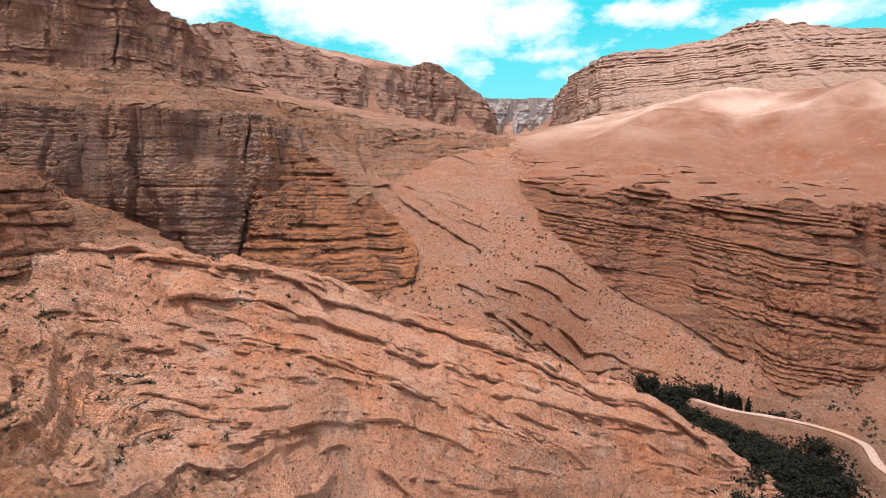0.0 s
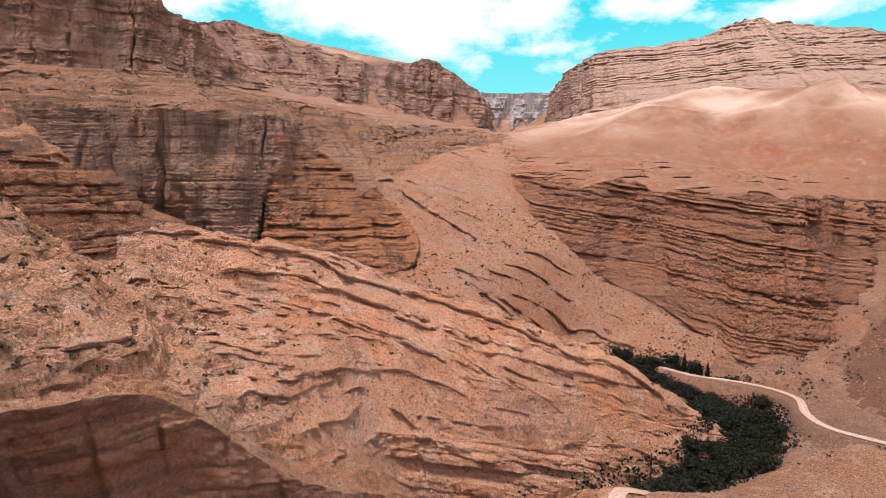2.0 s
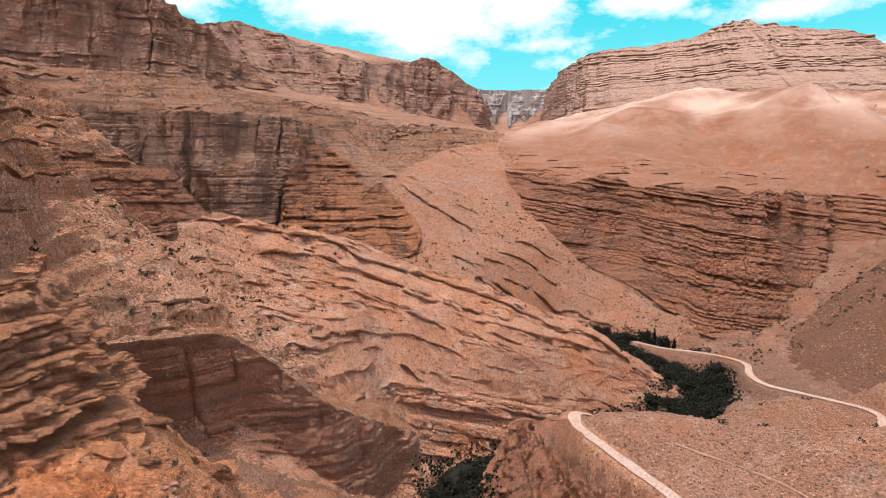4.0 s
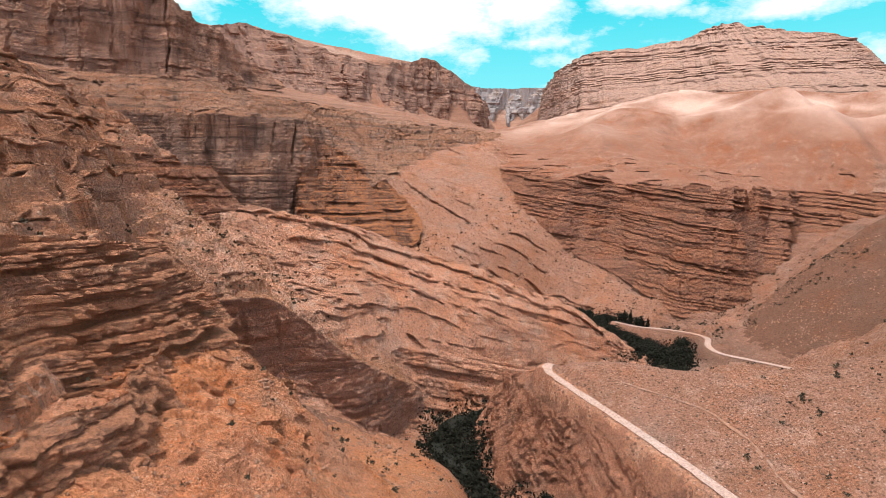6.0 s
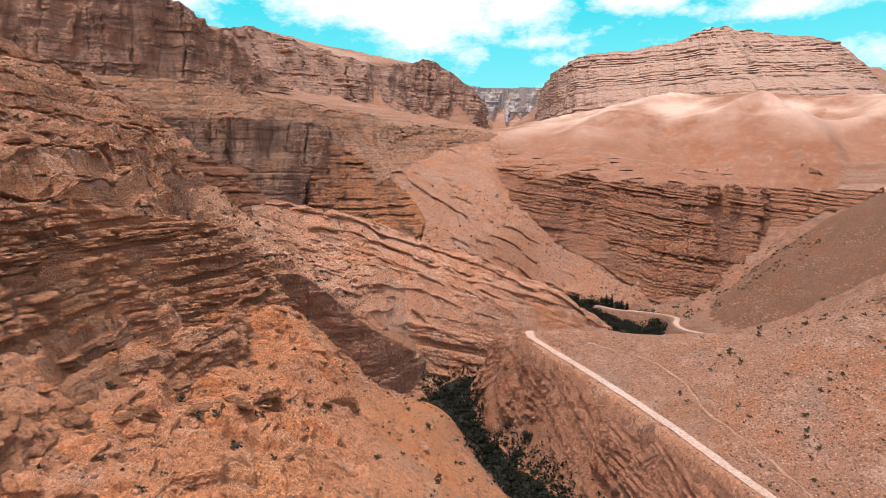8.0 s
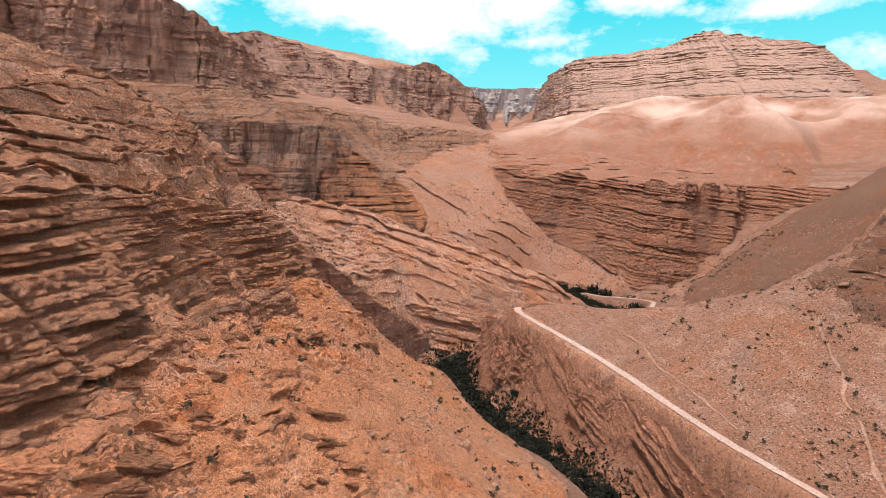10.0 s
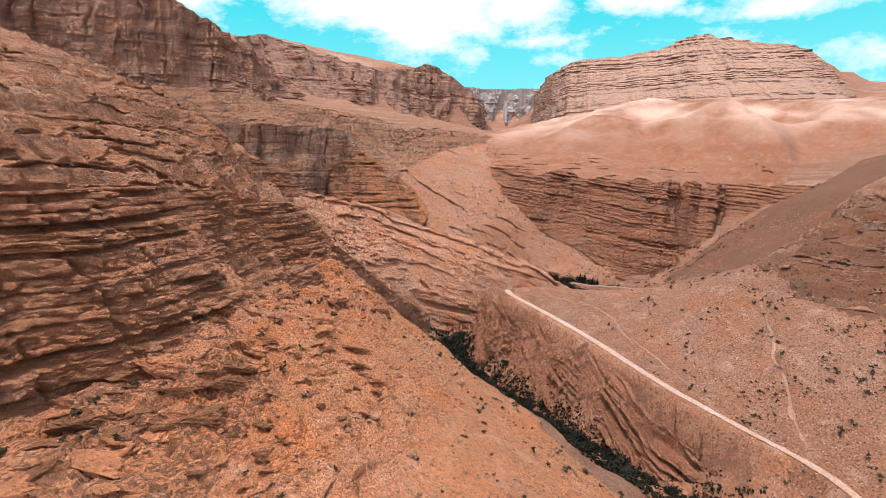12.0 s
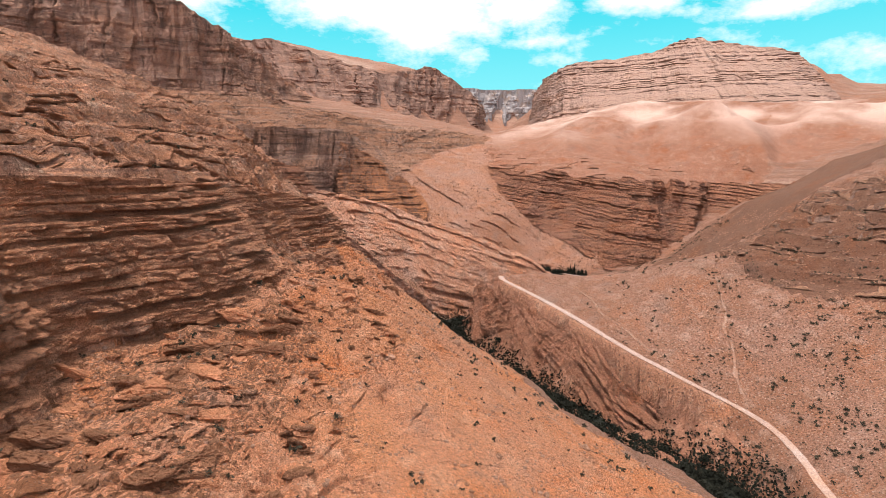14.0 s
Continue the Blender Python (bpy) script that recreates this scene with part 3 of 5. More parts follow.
        for channel, tone, low, high in ((0, dark, 0.5, 0.8), (1, pale, 0.55, 0.85)):
            chosen = t.nodes.new("ShaderNodeMapRange")
            chosen.inputs[1].default_value, chosen.inputs[2].default_value = low, high
            t.links.new(sort.outputs[channel], chosen.inputs[0])
            both = t.nodes.new("ShaderNodeMath")
            both.operation = "MULTIPLY"
            t.links.new(spot.outputs[0], both.inputs[0])
            t.links.new(chosen.outputs[0], both.inputs[1])
            colour = blend(t, colour, tone, both.outputs[0])
        add = t.nodes.new("ShaderNodeMath")
        t.links.new(fine, add.inputs[0])
        t.links.new(spot.outputs[0], add.inputs[1])
        chips = add.outputs[0]
    if pebbles:
        v = node(t, "ShaderNodeTexVoronoi", Scale=pebbles)
        t.links.new(coords, v.inputs["Vector"])
        spot = t.nodes.new("ShaderNodeMapRange")
        spot.inputs[1].default_value, spot.inputs[2].default_value, spot.inputs[3].default_value, spot.inputs[4].default_value = 0.2, 0.3, 1, 0
        t.links.new(v.outputs["Distance"], spot.inputs[0])
        few = noise_at(t, coords, 0.9, 3, 0.6, low=0.42, high=0.55)
        both = t.nodes.new("ShaderNodeMath")
        both.operation = "MULTIPLY"
        t.links.new(spot.outputs[0], both.inputs[0])
        t.links.new(few, both.inputs[1])
        colour = blend(t, colour, dark, both.outputs[0])
    t.links.new(colour, shader.inputs["Base Color"])
    b = node(t, "ShaderNodeBump", Strength=min(1.0, bump), Distance=2.2)
    t.links.new(relief, b.inputs["Height"])
    small = node(t, "ShaderNodeBump", Strength=min(1.0, 1.1 * bump), Distance=0.45)
    t.links.new(chips, small.inputs["Height"])
    t.links.new(b.outputs[0], small.inputs["Normal"])
    t.links.new(small.outputs[0], shader.inputs["Normal"])
    return m


def plain(name, colour, rough=0.8, other=None, scale=1.0):
    m = bpy.data.materials.new(name)
    m.use_nodes = True
    t = m.node_tree
    shader = t.nodes["Principled BSDF"]
    shader.inputs["Roughness"].default_value = rough
    shader.inputs["Specular IOR Level"].default_value = 0.12
    coords = t.nodes.new("ShaderNodeTexCoord").outputs["Object"]
    t.links.new(blend(t, colour, other or tuple(0.6 * c for c in colour), noise_at(t, coords, scale)), shader.inputs["Base Color"])
    return m


SLAB = earth("slab_rock", (0.726, 0.336, 0.209), (0.679, 0.297, 0.173), (0.285, 0.138, 0.094), (0.780, 0.493, 0.365), pebbles=0.8, bump=1.0, gravel=1.9)
SCREE = earth("scree", (0.475, 0.225, 0.146), (0.463, 0.193, 0.105), (0.166, 0.091, 0.066), (0.540, 0.301, 0.216), pebbles=0.5, bump=0.8)
TALUS = earth("orange_talus", (0.680, 0.258, 0.118), (0.635, 0.255, 0.137), (0.284, 0.119, 0.069), (0.759, 0.375, 0.227), bump=1.0, cracks=0.16, gravel=2.0)
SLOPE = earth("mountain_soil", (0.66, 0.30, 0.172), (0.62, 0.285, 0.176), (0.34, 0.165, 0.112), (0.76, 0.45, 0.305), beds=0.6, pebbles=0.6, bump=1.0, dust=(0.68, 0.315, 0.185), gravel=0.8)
HILL = earth("hill_soil", (0.461, 0.217, 0.142), (0.418, 0.175, 0.099), (0.177, 0.095, 0.063), (0.633, 0.373, 0.272), pebbles=0.9, bump=0.9)
LAND = earth("land_soil", (0.379, 0.171, 0.107), (0.350, 0.161, 0.103), (0.233, 0.117, 0.078), (0.486, 0.272, 0.194), beds=0.25, pebbles=0.4, bump=0.7, upland=((0.454, 0.286, 0.221), (235, 290)))
# upland tone: pale earth, brightened for sun patches between the clouds
PALE = earth("pale_sunlit_soil", (0.29, 0.118, 0.068), (0.325, 0.14, 0.086), (0.220, 0.105, 0.070), (0.420, 0.225, 0.155), bump=0.6, grainy=0.5, upland=((0.640, 0.44, 0.365), (126, 164)))
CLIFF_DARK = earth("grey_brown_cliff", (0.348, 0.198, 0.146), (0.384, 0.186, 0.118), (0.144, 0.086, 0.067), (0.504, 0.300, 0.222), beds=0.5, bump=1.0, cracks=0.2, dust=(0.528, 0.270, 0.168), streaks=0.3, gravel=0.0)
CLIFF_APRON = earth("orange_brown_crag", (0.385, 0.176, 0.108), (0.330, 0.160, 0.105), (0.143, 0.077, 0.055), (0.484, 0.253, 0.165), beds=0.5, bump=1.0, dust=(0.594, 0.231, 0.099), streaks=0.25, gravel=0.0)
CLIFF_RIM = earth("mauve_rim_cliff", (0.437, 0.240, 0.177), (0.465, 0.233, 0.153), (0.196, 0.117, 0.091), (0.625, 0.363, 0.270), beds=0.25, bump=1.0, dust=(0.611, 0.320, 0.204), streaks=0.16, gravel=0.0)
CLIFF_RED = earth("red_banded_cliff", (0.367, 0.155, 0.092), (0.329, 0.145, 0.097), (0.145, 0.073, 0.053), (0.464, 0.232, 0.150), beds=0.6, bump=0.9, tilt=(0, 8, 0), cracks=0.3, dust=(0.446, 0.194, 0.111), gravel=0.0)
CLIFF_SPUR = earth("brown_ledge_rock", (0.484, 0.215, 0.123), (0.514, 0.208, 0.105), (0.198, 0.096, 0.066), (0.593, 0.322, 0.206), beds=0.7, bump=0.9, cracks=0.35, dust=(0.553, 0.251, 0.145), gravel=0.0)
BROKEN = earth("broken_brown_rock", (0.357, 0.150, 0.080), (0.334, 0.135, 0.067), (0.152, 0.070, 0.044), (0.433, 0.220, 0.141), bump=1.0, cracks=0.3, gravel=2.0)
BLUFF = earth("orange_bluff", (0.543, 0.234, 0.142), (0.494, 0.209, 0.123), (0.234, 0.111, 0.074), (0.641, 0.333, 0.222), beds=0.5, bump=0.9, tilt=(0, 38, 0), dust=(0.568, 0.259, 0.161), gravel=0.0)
RUBBLE = earth("bench_rubble", (0.416, 0.195, 0.117), (0.448, 0.195, 0.108), (0.156, 0.088, 0.065), (0.494, 0.286, 0.202), beds=0.3, pebbles=0.3, bump=1.0, cracks=0.15)
BANK = earth("bank_rubble", (0.637, 0.281, 0.164), (0.577, 0.258, 0.154), (0.258, 0.129, 0.091), (0.759, 0.425, 0.289), pebbles=0.6, bump=1.0)
ALCOVE = earth("shaded_alcove_rock", (0.500, 0.242, 0.164), (0.454, 0.208, 0.133), (0.227, 0.121, 0.087), (0.635, 0.355, 0.258), beds=0.35, bump=1.0, cracks=0.15, dust=(0.651, 0.302, 0.181), gravel=0.0)
DEBRIS = earth("rubble_soil", (0.475, 0.227, 0.139), (0.499, 0.216, 0.113), (0.216, 0.113, 0.079), (0.613, 0.351, 0.244), pebbles=0.7, bump=1.0)
BROWN = earth("brown_gravel", (0.212, 0.091, 0.054), (0.187, 0.082, 0.049), (0.102, 0.048, 0.032), (0.264, 0.128, 0.081), pebbles=0.55, bump=0.6)
CLIFF_FAR = earth("far_cliff", (0.285, 0.152, 0.108), (0.27, 0.145, 0.105), (0.155, 0.088, 0.068), (0.37, 0.225, 0.172), beds=0.13, bump=0.6, grainy=0.25, dust=(0.36, 0.205, 0.15), streaks=0.12, gravel=0.0)
CLIFF_MESA = earth("mesa_rock", (0.31, 0.175, 0.13), (0.345, 0.2, 0.15), (0.15, 0.09, 0.072), (0.44, 0.285, 0.23), beds=0.15, bump=0.8, grainy=0.25, dust=(0.47, 0.295, 0.23), gravel=0.0)
# distance haze is mixed into these rock colours, greyer than the nearer cliffs
CLIFF_GAP = earth("haze_tinted_cliff", (0.320, 0.268, 0.252), (0.288, 0.240, 0.232), (0.200, 0.168, 0.160), (0.400, 0.344, 0.320), beds=0.05, bump=0.4, grainy=0.1, gravel=0.0)
STONE = earth("loose_stone", (0.40, 0.19, 0.115), (0.46, 0.235, 0.15), (0.2, 0.1, 0.068), (0.56, 0.33, 0.235), bump=0.6, grainy=1.5, gravel=0.0)
PATH_DIRT = earth("path_dirt", (0.284, 0.146, 0.098), (0.260, 0.122, 0.077), (0.230, 0.122, 0.084), (0.367, 0.238, 0.184), bump=0.2)
ROAD_DIRT = earth("road_dirt", (0.400, 0.252, 0.200), (0.360, 0.216, 0.164), (0.288, 0.160, 0.118), (0.464, 0.312, 0.256), bump=0.2, gravel=0.0)


# ---- mesh building ----
def mesh_from(name, verts, quads, material, smooth=True):
    me = bpy.data.meshes.new(name)
    verts, quads = np.asarray(verts, np.float32), np.asarray(quads, np.int32)
    size = quads.shape[1]
    me.vertices.add(len(verts))
    me.vertices.foreach_set("co", verts.ravel())
    me.loops.add(quads.size)
    me.loops.foreach_set("vertex_index", quads.ravel())
    me.polygons.add(len(quads))
    me.polygons.foreach_set("loop_start", np.arange(0, quads.size, size, dtype=np.int32))
    me.polygons.foreach_set("use_smooth", np.full(len(quads), smooth))
    me.update(calc_edges=True)
    me.materials.append(material)
    return me


def cut(verts, quads):
    used, back = np.unique(quads, return_inverse=True)
    return verts[used], back.reshape(quads.shape)


def part(name, me, parent, label=""):
    ob = new(name, me)
    ob.parent = parent
    return tagged(ob, label) if label else ob


# ---- the ground, one sheet of land ----
def spread(stops, far_lo, far_hi, growth):
    """Grid lines with the given gap up to each stop, then widening to both ends."""
    (lo, _), lines = stops[0], [stops[0][0]]
    for end, gap in stops[1:]:
        n = max(1, round((end - lines[-1]) / gap))
        lines += list(np.linspace(lines[-1], end, n + 1)[1:])
    for sign, end in ((-1, far_lo), (1, far_hi)):
        at, gap = (lo, stops[1][1]) if sign < 0 else (stops[-1][0], stops[-1][1])
        while sign * (end - at) > 0:
            gap = min(gap * growth, 160)
            at += sign * gap
            lines.append(at)
    return np.array(sorted(lines))


gx = spread([(-330, 0), (-112, 1.7), (130, 1.0), (330, 1.8)], -4400, 4400, 1.06)
gy = spread([(-170, 0), (-140, 1.2), (200, 1.0), (400, 2.0)], -2300, 4600, 1.06)
GX, GY = np.meshgrid(gx, gy)
GZ = height(GX, GY)
land = np.stack([GX, GY, GZ], -1).reshape(-1, 3)
index = np.arange(GX.size).reshape(GX.shape)
quads = np.stack([index[:-1, :-1], index[:-1, 1:], index[1:, 1:], index[1:, :-1]], -1).reshape(-1, 4)
cx, cy = land[quads, 0].mean(1), land[quads, 1].mean(1)
wob = 2.2 * fbm(cx / 9, cy / 9, 3, 5), 2.2 * fbm(cx / 9, cy / 9, 3, 6)
belongs = np.zeros(len(quads), int)
PIECES = [("rubble", "rubble_slope", DEBRIS, "brown stony rubble slope above the alcove", "slope"),
          ("slab", "rock_ridge", SLAB, "pinkish tan rock ridge of dipping slabs and ledges", "ridge"),
          ("scree", "scree_slope", SCREE, "pink scree slope with scattered stones and thin ledges", "slope"),
          ("shelf", "broken_outcrop", BROKEN, "brown outcrop of cracked and broken rock below the cliff", "outcrop"),
          ("talus", "talus_slope", TALUS, "orange talus slope with broken rock below the ledges", "slope"),
          ("gully", "gully_slope", RUBBLE, "brown rubble gully below the tall grey cliff", "slope"),
          ("mountain", "mountainside", SLOPE, "brown mountainside with level rock ledges and rubble", "mountain"),
          ("roadside", "road_bank", BANK, "orange brown stony bank falling away below the dirt road", "slope"),
          ("crag", "outcrop_slope", BROWN, "dark brown ledgy outcrop high on the stony hill", "slope"),
          ("roadhill", "hill", HILL, "stony tan hill with sparse scrub beside the gorge", "hill"),
          ("brownhill", "brown_hill", BROWN, "smooth dark brown gravel hillside beyond the road", "hill"),
          ("bench", "bench_slope", RUBBLE, "brown rubble bench slope with low ledges between cliffs", "slope"),
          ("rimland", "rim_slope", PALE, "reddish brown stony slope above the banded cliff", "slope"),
          ("pale", "pale_hill", PALE, "smooth rounded pale pink earth hill below the summit, sun patches put into its colour", "hill")]
LOOSE = {"pale": 6, "scree": 3.5, "rimland": 4, "gully": 3, "crag": 3}  # how far a region's edge wanders
for n, (region, *_) in enumerate(PIECES, 1):
    belongs[polygon_mask(REGIONS[region], cx + wob[0] * LOOSE.get(region, 1), cy + wob[1] * LOOSE.get(region, 1)) & (belongs == 0)] = n
land_pieces = {}
v, q = cut(land, quads[belongs == 0])
tagged(new("ground", mesh_from("ground", v, q, LAND)), "reddish brown desert ground with stones and low ledges", "ground", kind="structure")


def fine_piece(region, box, gap):
    """A region of the land on a closer grid, lapping a little over its neighbours."""
    X, Y = np.meshgrid(np.arange(box[0], box[1], gap), np.arange(box[2], box[3], gap))
    verts = np.stack([X, Y, height(X, Y)], -1).reshape(-1, 3)
    at = np.arange(X.size).reshape(X.shape)
    faces = np.stack([at[:-1, :-1], at[:-1, 1:], at[1:, 1:], at[1:, :-1]], -1).reshape(-1, 4)
    mx, my = verts[faces, 0].mean(1), verts[faces, 1].mean(1)
    loose = 2.2 * LOOSE.get(region, 1)
    mx, my = mx + loose * fbm(mx / 9, my / 9, 3, 5), my + loose * fbm(mx / 9, my / 9, 3, 6)
    inside = np.zeros(len(faces), bool)
    lap = 2.6 if region in ("scree", "mountain") else 1.0
    for dx, dy in ((-1, -1), (1, -1), (-1, 1), (1, 1)):
        inside |= polygon_mask(REGIONS[region], mx + lap * dx, my + lap * dy)
    return cut(verts, faces[inside])


for n, (region, name, material, label, category) in enumerate(PIECES, 1):
    if region == "rubble":
        v, q = fine_piece(region, (-92, -20, 40, 112), 0.5)
    elif region == "slab":
        v, q = fine_piece(region, (-90, 98, 45, 158), 0.45)
    elif region == "scree":
        v, q = fine_piece(region, (-86, 126, 112, 408), 0.8)
    elif region == "shelf":
        v, q = fine_piece(region, (-90, -20, -170, -80), 0.4)
    elif region == "talus":
        v, q = fine_piece(region, (-90, 70, -175, 80), 0.5)
    elif region == "mountain":
        v, q = fine_piece(region, (-152, -44, -172, 135), 0.6)
        v2, q2 = cut(land, quads[(belongs == n) & ((cx < -151) | (cy > 134) | (cy < -171))])
        v, q = np.vstack([v, v2]), np.vstack([q, q2 + len(v)])
    else:
        v, q = cut(land, quads[belongs == n])
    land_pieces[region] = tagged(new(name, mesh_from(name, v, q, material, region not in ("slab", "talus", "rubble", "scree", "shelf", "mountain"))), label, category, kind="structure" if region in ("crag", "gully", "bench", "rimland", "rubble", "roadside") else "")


# ---- cliffs, built of beds ----
def cliff(key, name, label, material, ds, dz, bed=2.4, amp=1.0, joint=1.5, gap=11.0, buttress=4.0, dip=0.0, thick=7.0, seed=100, lip=9.0, sunk=5.0, over=False, cap=None, stairs=False, rough=0.3, wander=0.0, wall=0.55, blocks=1.0, laminae=0.0, recess=1.7):
    base, top = CLIFFS[key]
    pair = np.hstack([np.array(base, float), np.array(top, float)])
    pair, s = smooth_line(pair, ds)
    base, top = pair[:, :3], pair[:, 3:]
    top[:, 2] += wander * fbm(s / 23, 0 * s + 0.7, 4, seed + 16)
    into = np.stack([soften(inward(base, top, over)[:, n][None].repeat(3, 0), max(1.0, 4 / ds))[1] for n in (0, 1)], 1)
    tall = (top - base)[:, 2].max()
    rows = np.linspace(-sunk / tall, 1, int((tall + sunk) / dz) + 1)
    V, S = np.meshgrid(rows, s, indexing="ij")
    P = base[None] + (top - base)[None] * V[..., None]
    zz = P[..., 2] + dip * S
    q = zz / bed + (1.5 if not stairs else 1.9) * grain(zz / (bed * 3.1), 0 * zz + 0.5, seed) + 0.16 * fbm(S / 22, zz / 5, 3, seed + 1)
    k, f = np.floor(q), q - np.floor(q)
    ki = k.astype(np.int64)
    jut = grain(S / 15 + 17.3 * k, 3.71 * k + 0.3, seed + 2)
    run = S / (1.3 * bed + 1.2) * (0.6 + 0.8 * lattice(ki, ki * 0, seed + 12)) + 7.7 * k
    chip = lattice(np.floor(run).astype(np.int64), ki, seed + 3) - 0.5
    seam = np.abs(run - np.floor(run) - 0.5) * 2
    bulge = 1 - np.abs(2 * f - 1) ** 7
    d = amp * (0.8 * jut + 0.8 * bulge + 0.9 * blocks * chip - 0.55 - 0.5 * blocks * step01(seam, 0.86, 1.0))
    d = d + 0.3 * blocks * amp * (lattice(np.floor(q * 3.3).astype(np.int64), np.floor(run * 1.7).astype(np.int64), seed + 13) - 0.5)
    if stairs:
        lean = np.linalg.norm((top - base)[:, :2], axis=1) / np.maximum((top - base)[:, 2], 1.0)
        d = d * (1 - 0.7 * step01(f, wall - 0.05, wall + 0.05)) + lean[None] * bed * (f - np.clip((f - wall) / (1 - wall), 0, 1)) * (0.25 + 0.85 * step01(grain(S / 24 + 3.3 * k, 0.61 * k, seed + 17), -0.35, 0.2))
    d = d + laminae * (grain(zz / 0.55, S / 30, seed + 18) + 0.6 * grain(zz / 1.3, S / 18, seed + 19))
    weak = (lattice(ki, ki * 0 + 3, seed + 4) > 0.66) * step01(grain(S / 26, 0.9 * k, seed + 5), -0.25, 0.1)
    d = d - recess * amp * weak
    sway = S / gap + 0.2 * fbm(S / 30, zz / 26, 3, seed + 6)
    column = np.floor(sway).astype(np.int64)
    edge = np.abs(sway - column - 0.5) * 2
    tall_part = step01(grain(S / 31, zz / 40, seed + 11), -0.5, 0.0)
    d = d + joint * tall_part * (1 - 0.6 * step01(V, 0.8, 1.0)) * (0.9 * (lattice(column, column * 0, seed + 7) - 0.5) - 0.55 * step01(edge, 0.87, 1.0))
    d = d + buttress * fbm(S / 34, zz / 110, 4, seed + 8) + rough * amp * fbm(S / 1.6, zz / 1.6, 3, seed + 9) + (1.3 * rough * fbm(S / 5, zz / 9, 3, seed + 15) if over else 0)
    d = np.where(d < -0.4 * buttress, -0.4 * buttress + 0.3 * (d + 0.4 * buttress), d)
    P[..., :2] -= into[None] * d[..., None]
    back = []
    rows_back = 30 if over else 5
    for n in range(1, rows_back + 1):
        row = P[-1].copy()
        row[:, :2] += into * lip * n / rows_back
        if over:
            end = P[-1][:, :2] + into * lip
            row[:, 2] += (height(end[:, 0], end[:, 1]) - 0.4 - row[:, 2]) * n / rows_back
            even = np.stack([soften(row[:, c][None].repeat(3, 0), 8.0)[1] for c in range(3)], 1)
            row += (even - row) * min(1.0, n / 6)
            row[:, 2] += math.sin(math.pi * n / rows_back) * (1.6 * fbm(row[:, 0] / 5, row[:, 1] / 5, 5, seed + 14, 0.6) + 0.2)
        else:
            row[:, 2] = np.minimum(P[-1][:, 2] + 0.4, height(row[:, 0], row[:, 1]) + (0.5 - 0.45 * n))
        back.append(row)
    P = np.vstack([P, np.array(back)])
    layer = np.floor(zz[:-1, :-1] / thick)
    layer = np.vstack([layer, np.full((rows_back, layer.shape[1]), 9999)])
    index = np.arange(P.shape[0] * P.shape[1]).reshape(P.shape[:2])
    quads = np.stack([index[:-1, :-1], index[:-1, 1:], index[1:, 1:], index[1:, :-1]], -1)
    if (np.cross(np.diff(base[:, :2], axis=0), into[:-1])).sum() < 0:
        quads = quads[..., ::-1]
    thing = tagged(new(name), label, "cliff")
    flat = P.reshape(-1, 3)
    for n in np.unique(layer):
        here = (layer == n).any(0)
        ends = np.flatnonzero(np.diff(np.r_[False, here, False].astype(int)))
        for lo, hi in zip(ends[0::2], ends[1::2]):
            v, q = cut(flat, quads[:, lo:hi][layer[:, lo:hi] == n])
            part("rock_layer" if n < 9999 else "cap", mesh_from("rock_layer", v, q, material if n < 9999 or cap is None else cap, False), thing)
    return thing


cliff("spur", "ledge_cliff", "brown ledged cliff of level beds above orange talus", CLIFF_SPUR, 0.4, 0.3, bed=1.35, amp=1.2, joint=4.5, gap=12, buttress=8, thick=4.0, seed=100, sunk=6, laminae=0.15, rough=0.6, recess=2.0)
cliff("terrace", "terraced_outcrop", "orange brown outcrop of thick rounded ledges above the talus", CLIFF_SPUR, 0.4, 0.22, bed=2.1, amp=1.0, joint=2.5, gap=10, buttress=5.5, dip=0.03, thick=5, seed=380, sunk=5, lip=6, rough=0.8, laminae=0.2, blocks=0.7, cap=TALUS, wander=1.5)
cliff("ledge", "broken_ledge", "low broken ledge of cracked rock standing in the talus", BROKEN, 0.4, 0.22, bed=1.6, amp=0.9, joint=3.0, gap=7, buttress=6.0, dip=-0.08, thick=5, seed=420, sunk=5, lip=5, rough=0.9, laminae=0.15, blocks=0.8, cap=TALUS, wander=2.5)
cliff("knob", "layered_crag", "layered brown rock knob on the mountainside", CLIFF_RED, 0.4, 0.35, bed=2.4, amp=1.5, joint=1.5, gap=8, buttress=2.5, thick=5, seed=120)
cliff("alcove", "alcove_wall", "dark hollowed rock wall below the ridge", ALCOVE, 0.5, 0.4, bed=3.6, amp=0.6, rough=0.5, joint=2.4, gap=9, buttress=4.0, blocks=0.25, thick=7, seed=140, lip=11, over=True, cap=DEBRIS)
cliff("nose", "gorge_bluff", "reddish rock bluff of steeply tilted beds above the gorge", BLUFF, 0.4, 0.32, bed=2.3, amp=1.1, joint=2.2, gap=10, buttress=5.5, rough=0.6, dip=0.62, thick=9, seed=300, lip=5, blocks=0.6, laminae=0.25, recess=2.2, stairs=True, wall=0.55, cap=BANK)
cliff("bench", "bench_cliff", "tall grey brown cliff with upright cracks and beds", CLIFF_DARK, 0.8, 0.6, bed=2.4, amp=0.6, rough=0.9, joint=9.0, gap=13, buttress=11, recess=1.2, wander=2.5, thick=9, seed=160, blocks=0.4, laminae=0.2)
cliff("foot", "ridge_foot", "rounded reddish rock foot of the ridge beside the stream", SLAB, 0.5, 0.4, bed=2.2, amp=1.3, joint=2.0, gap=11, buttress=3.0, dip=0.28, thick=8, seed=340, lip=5)
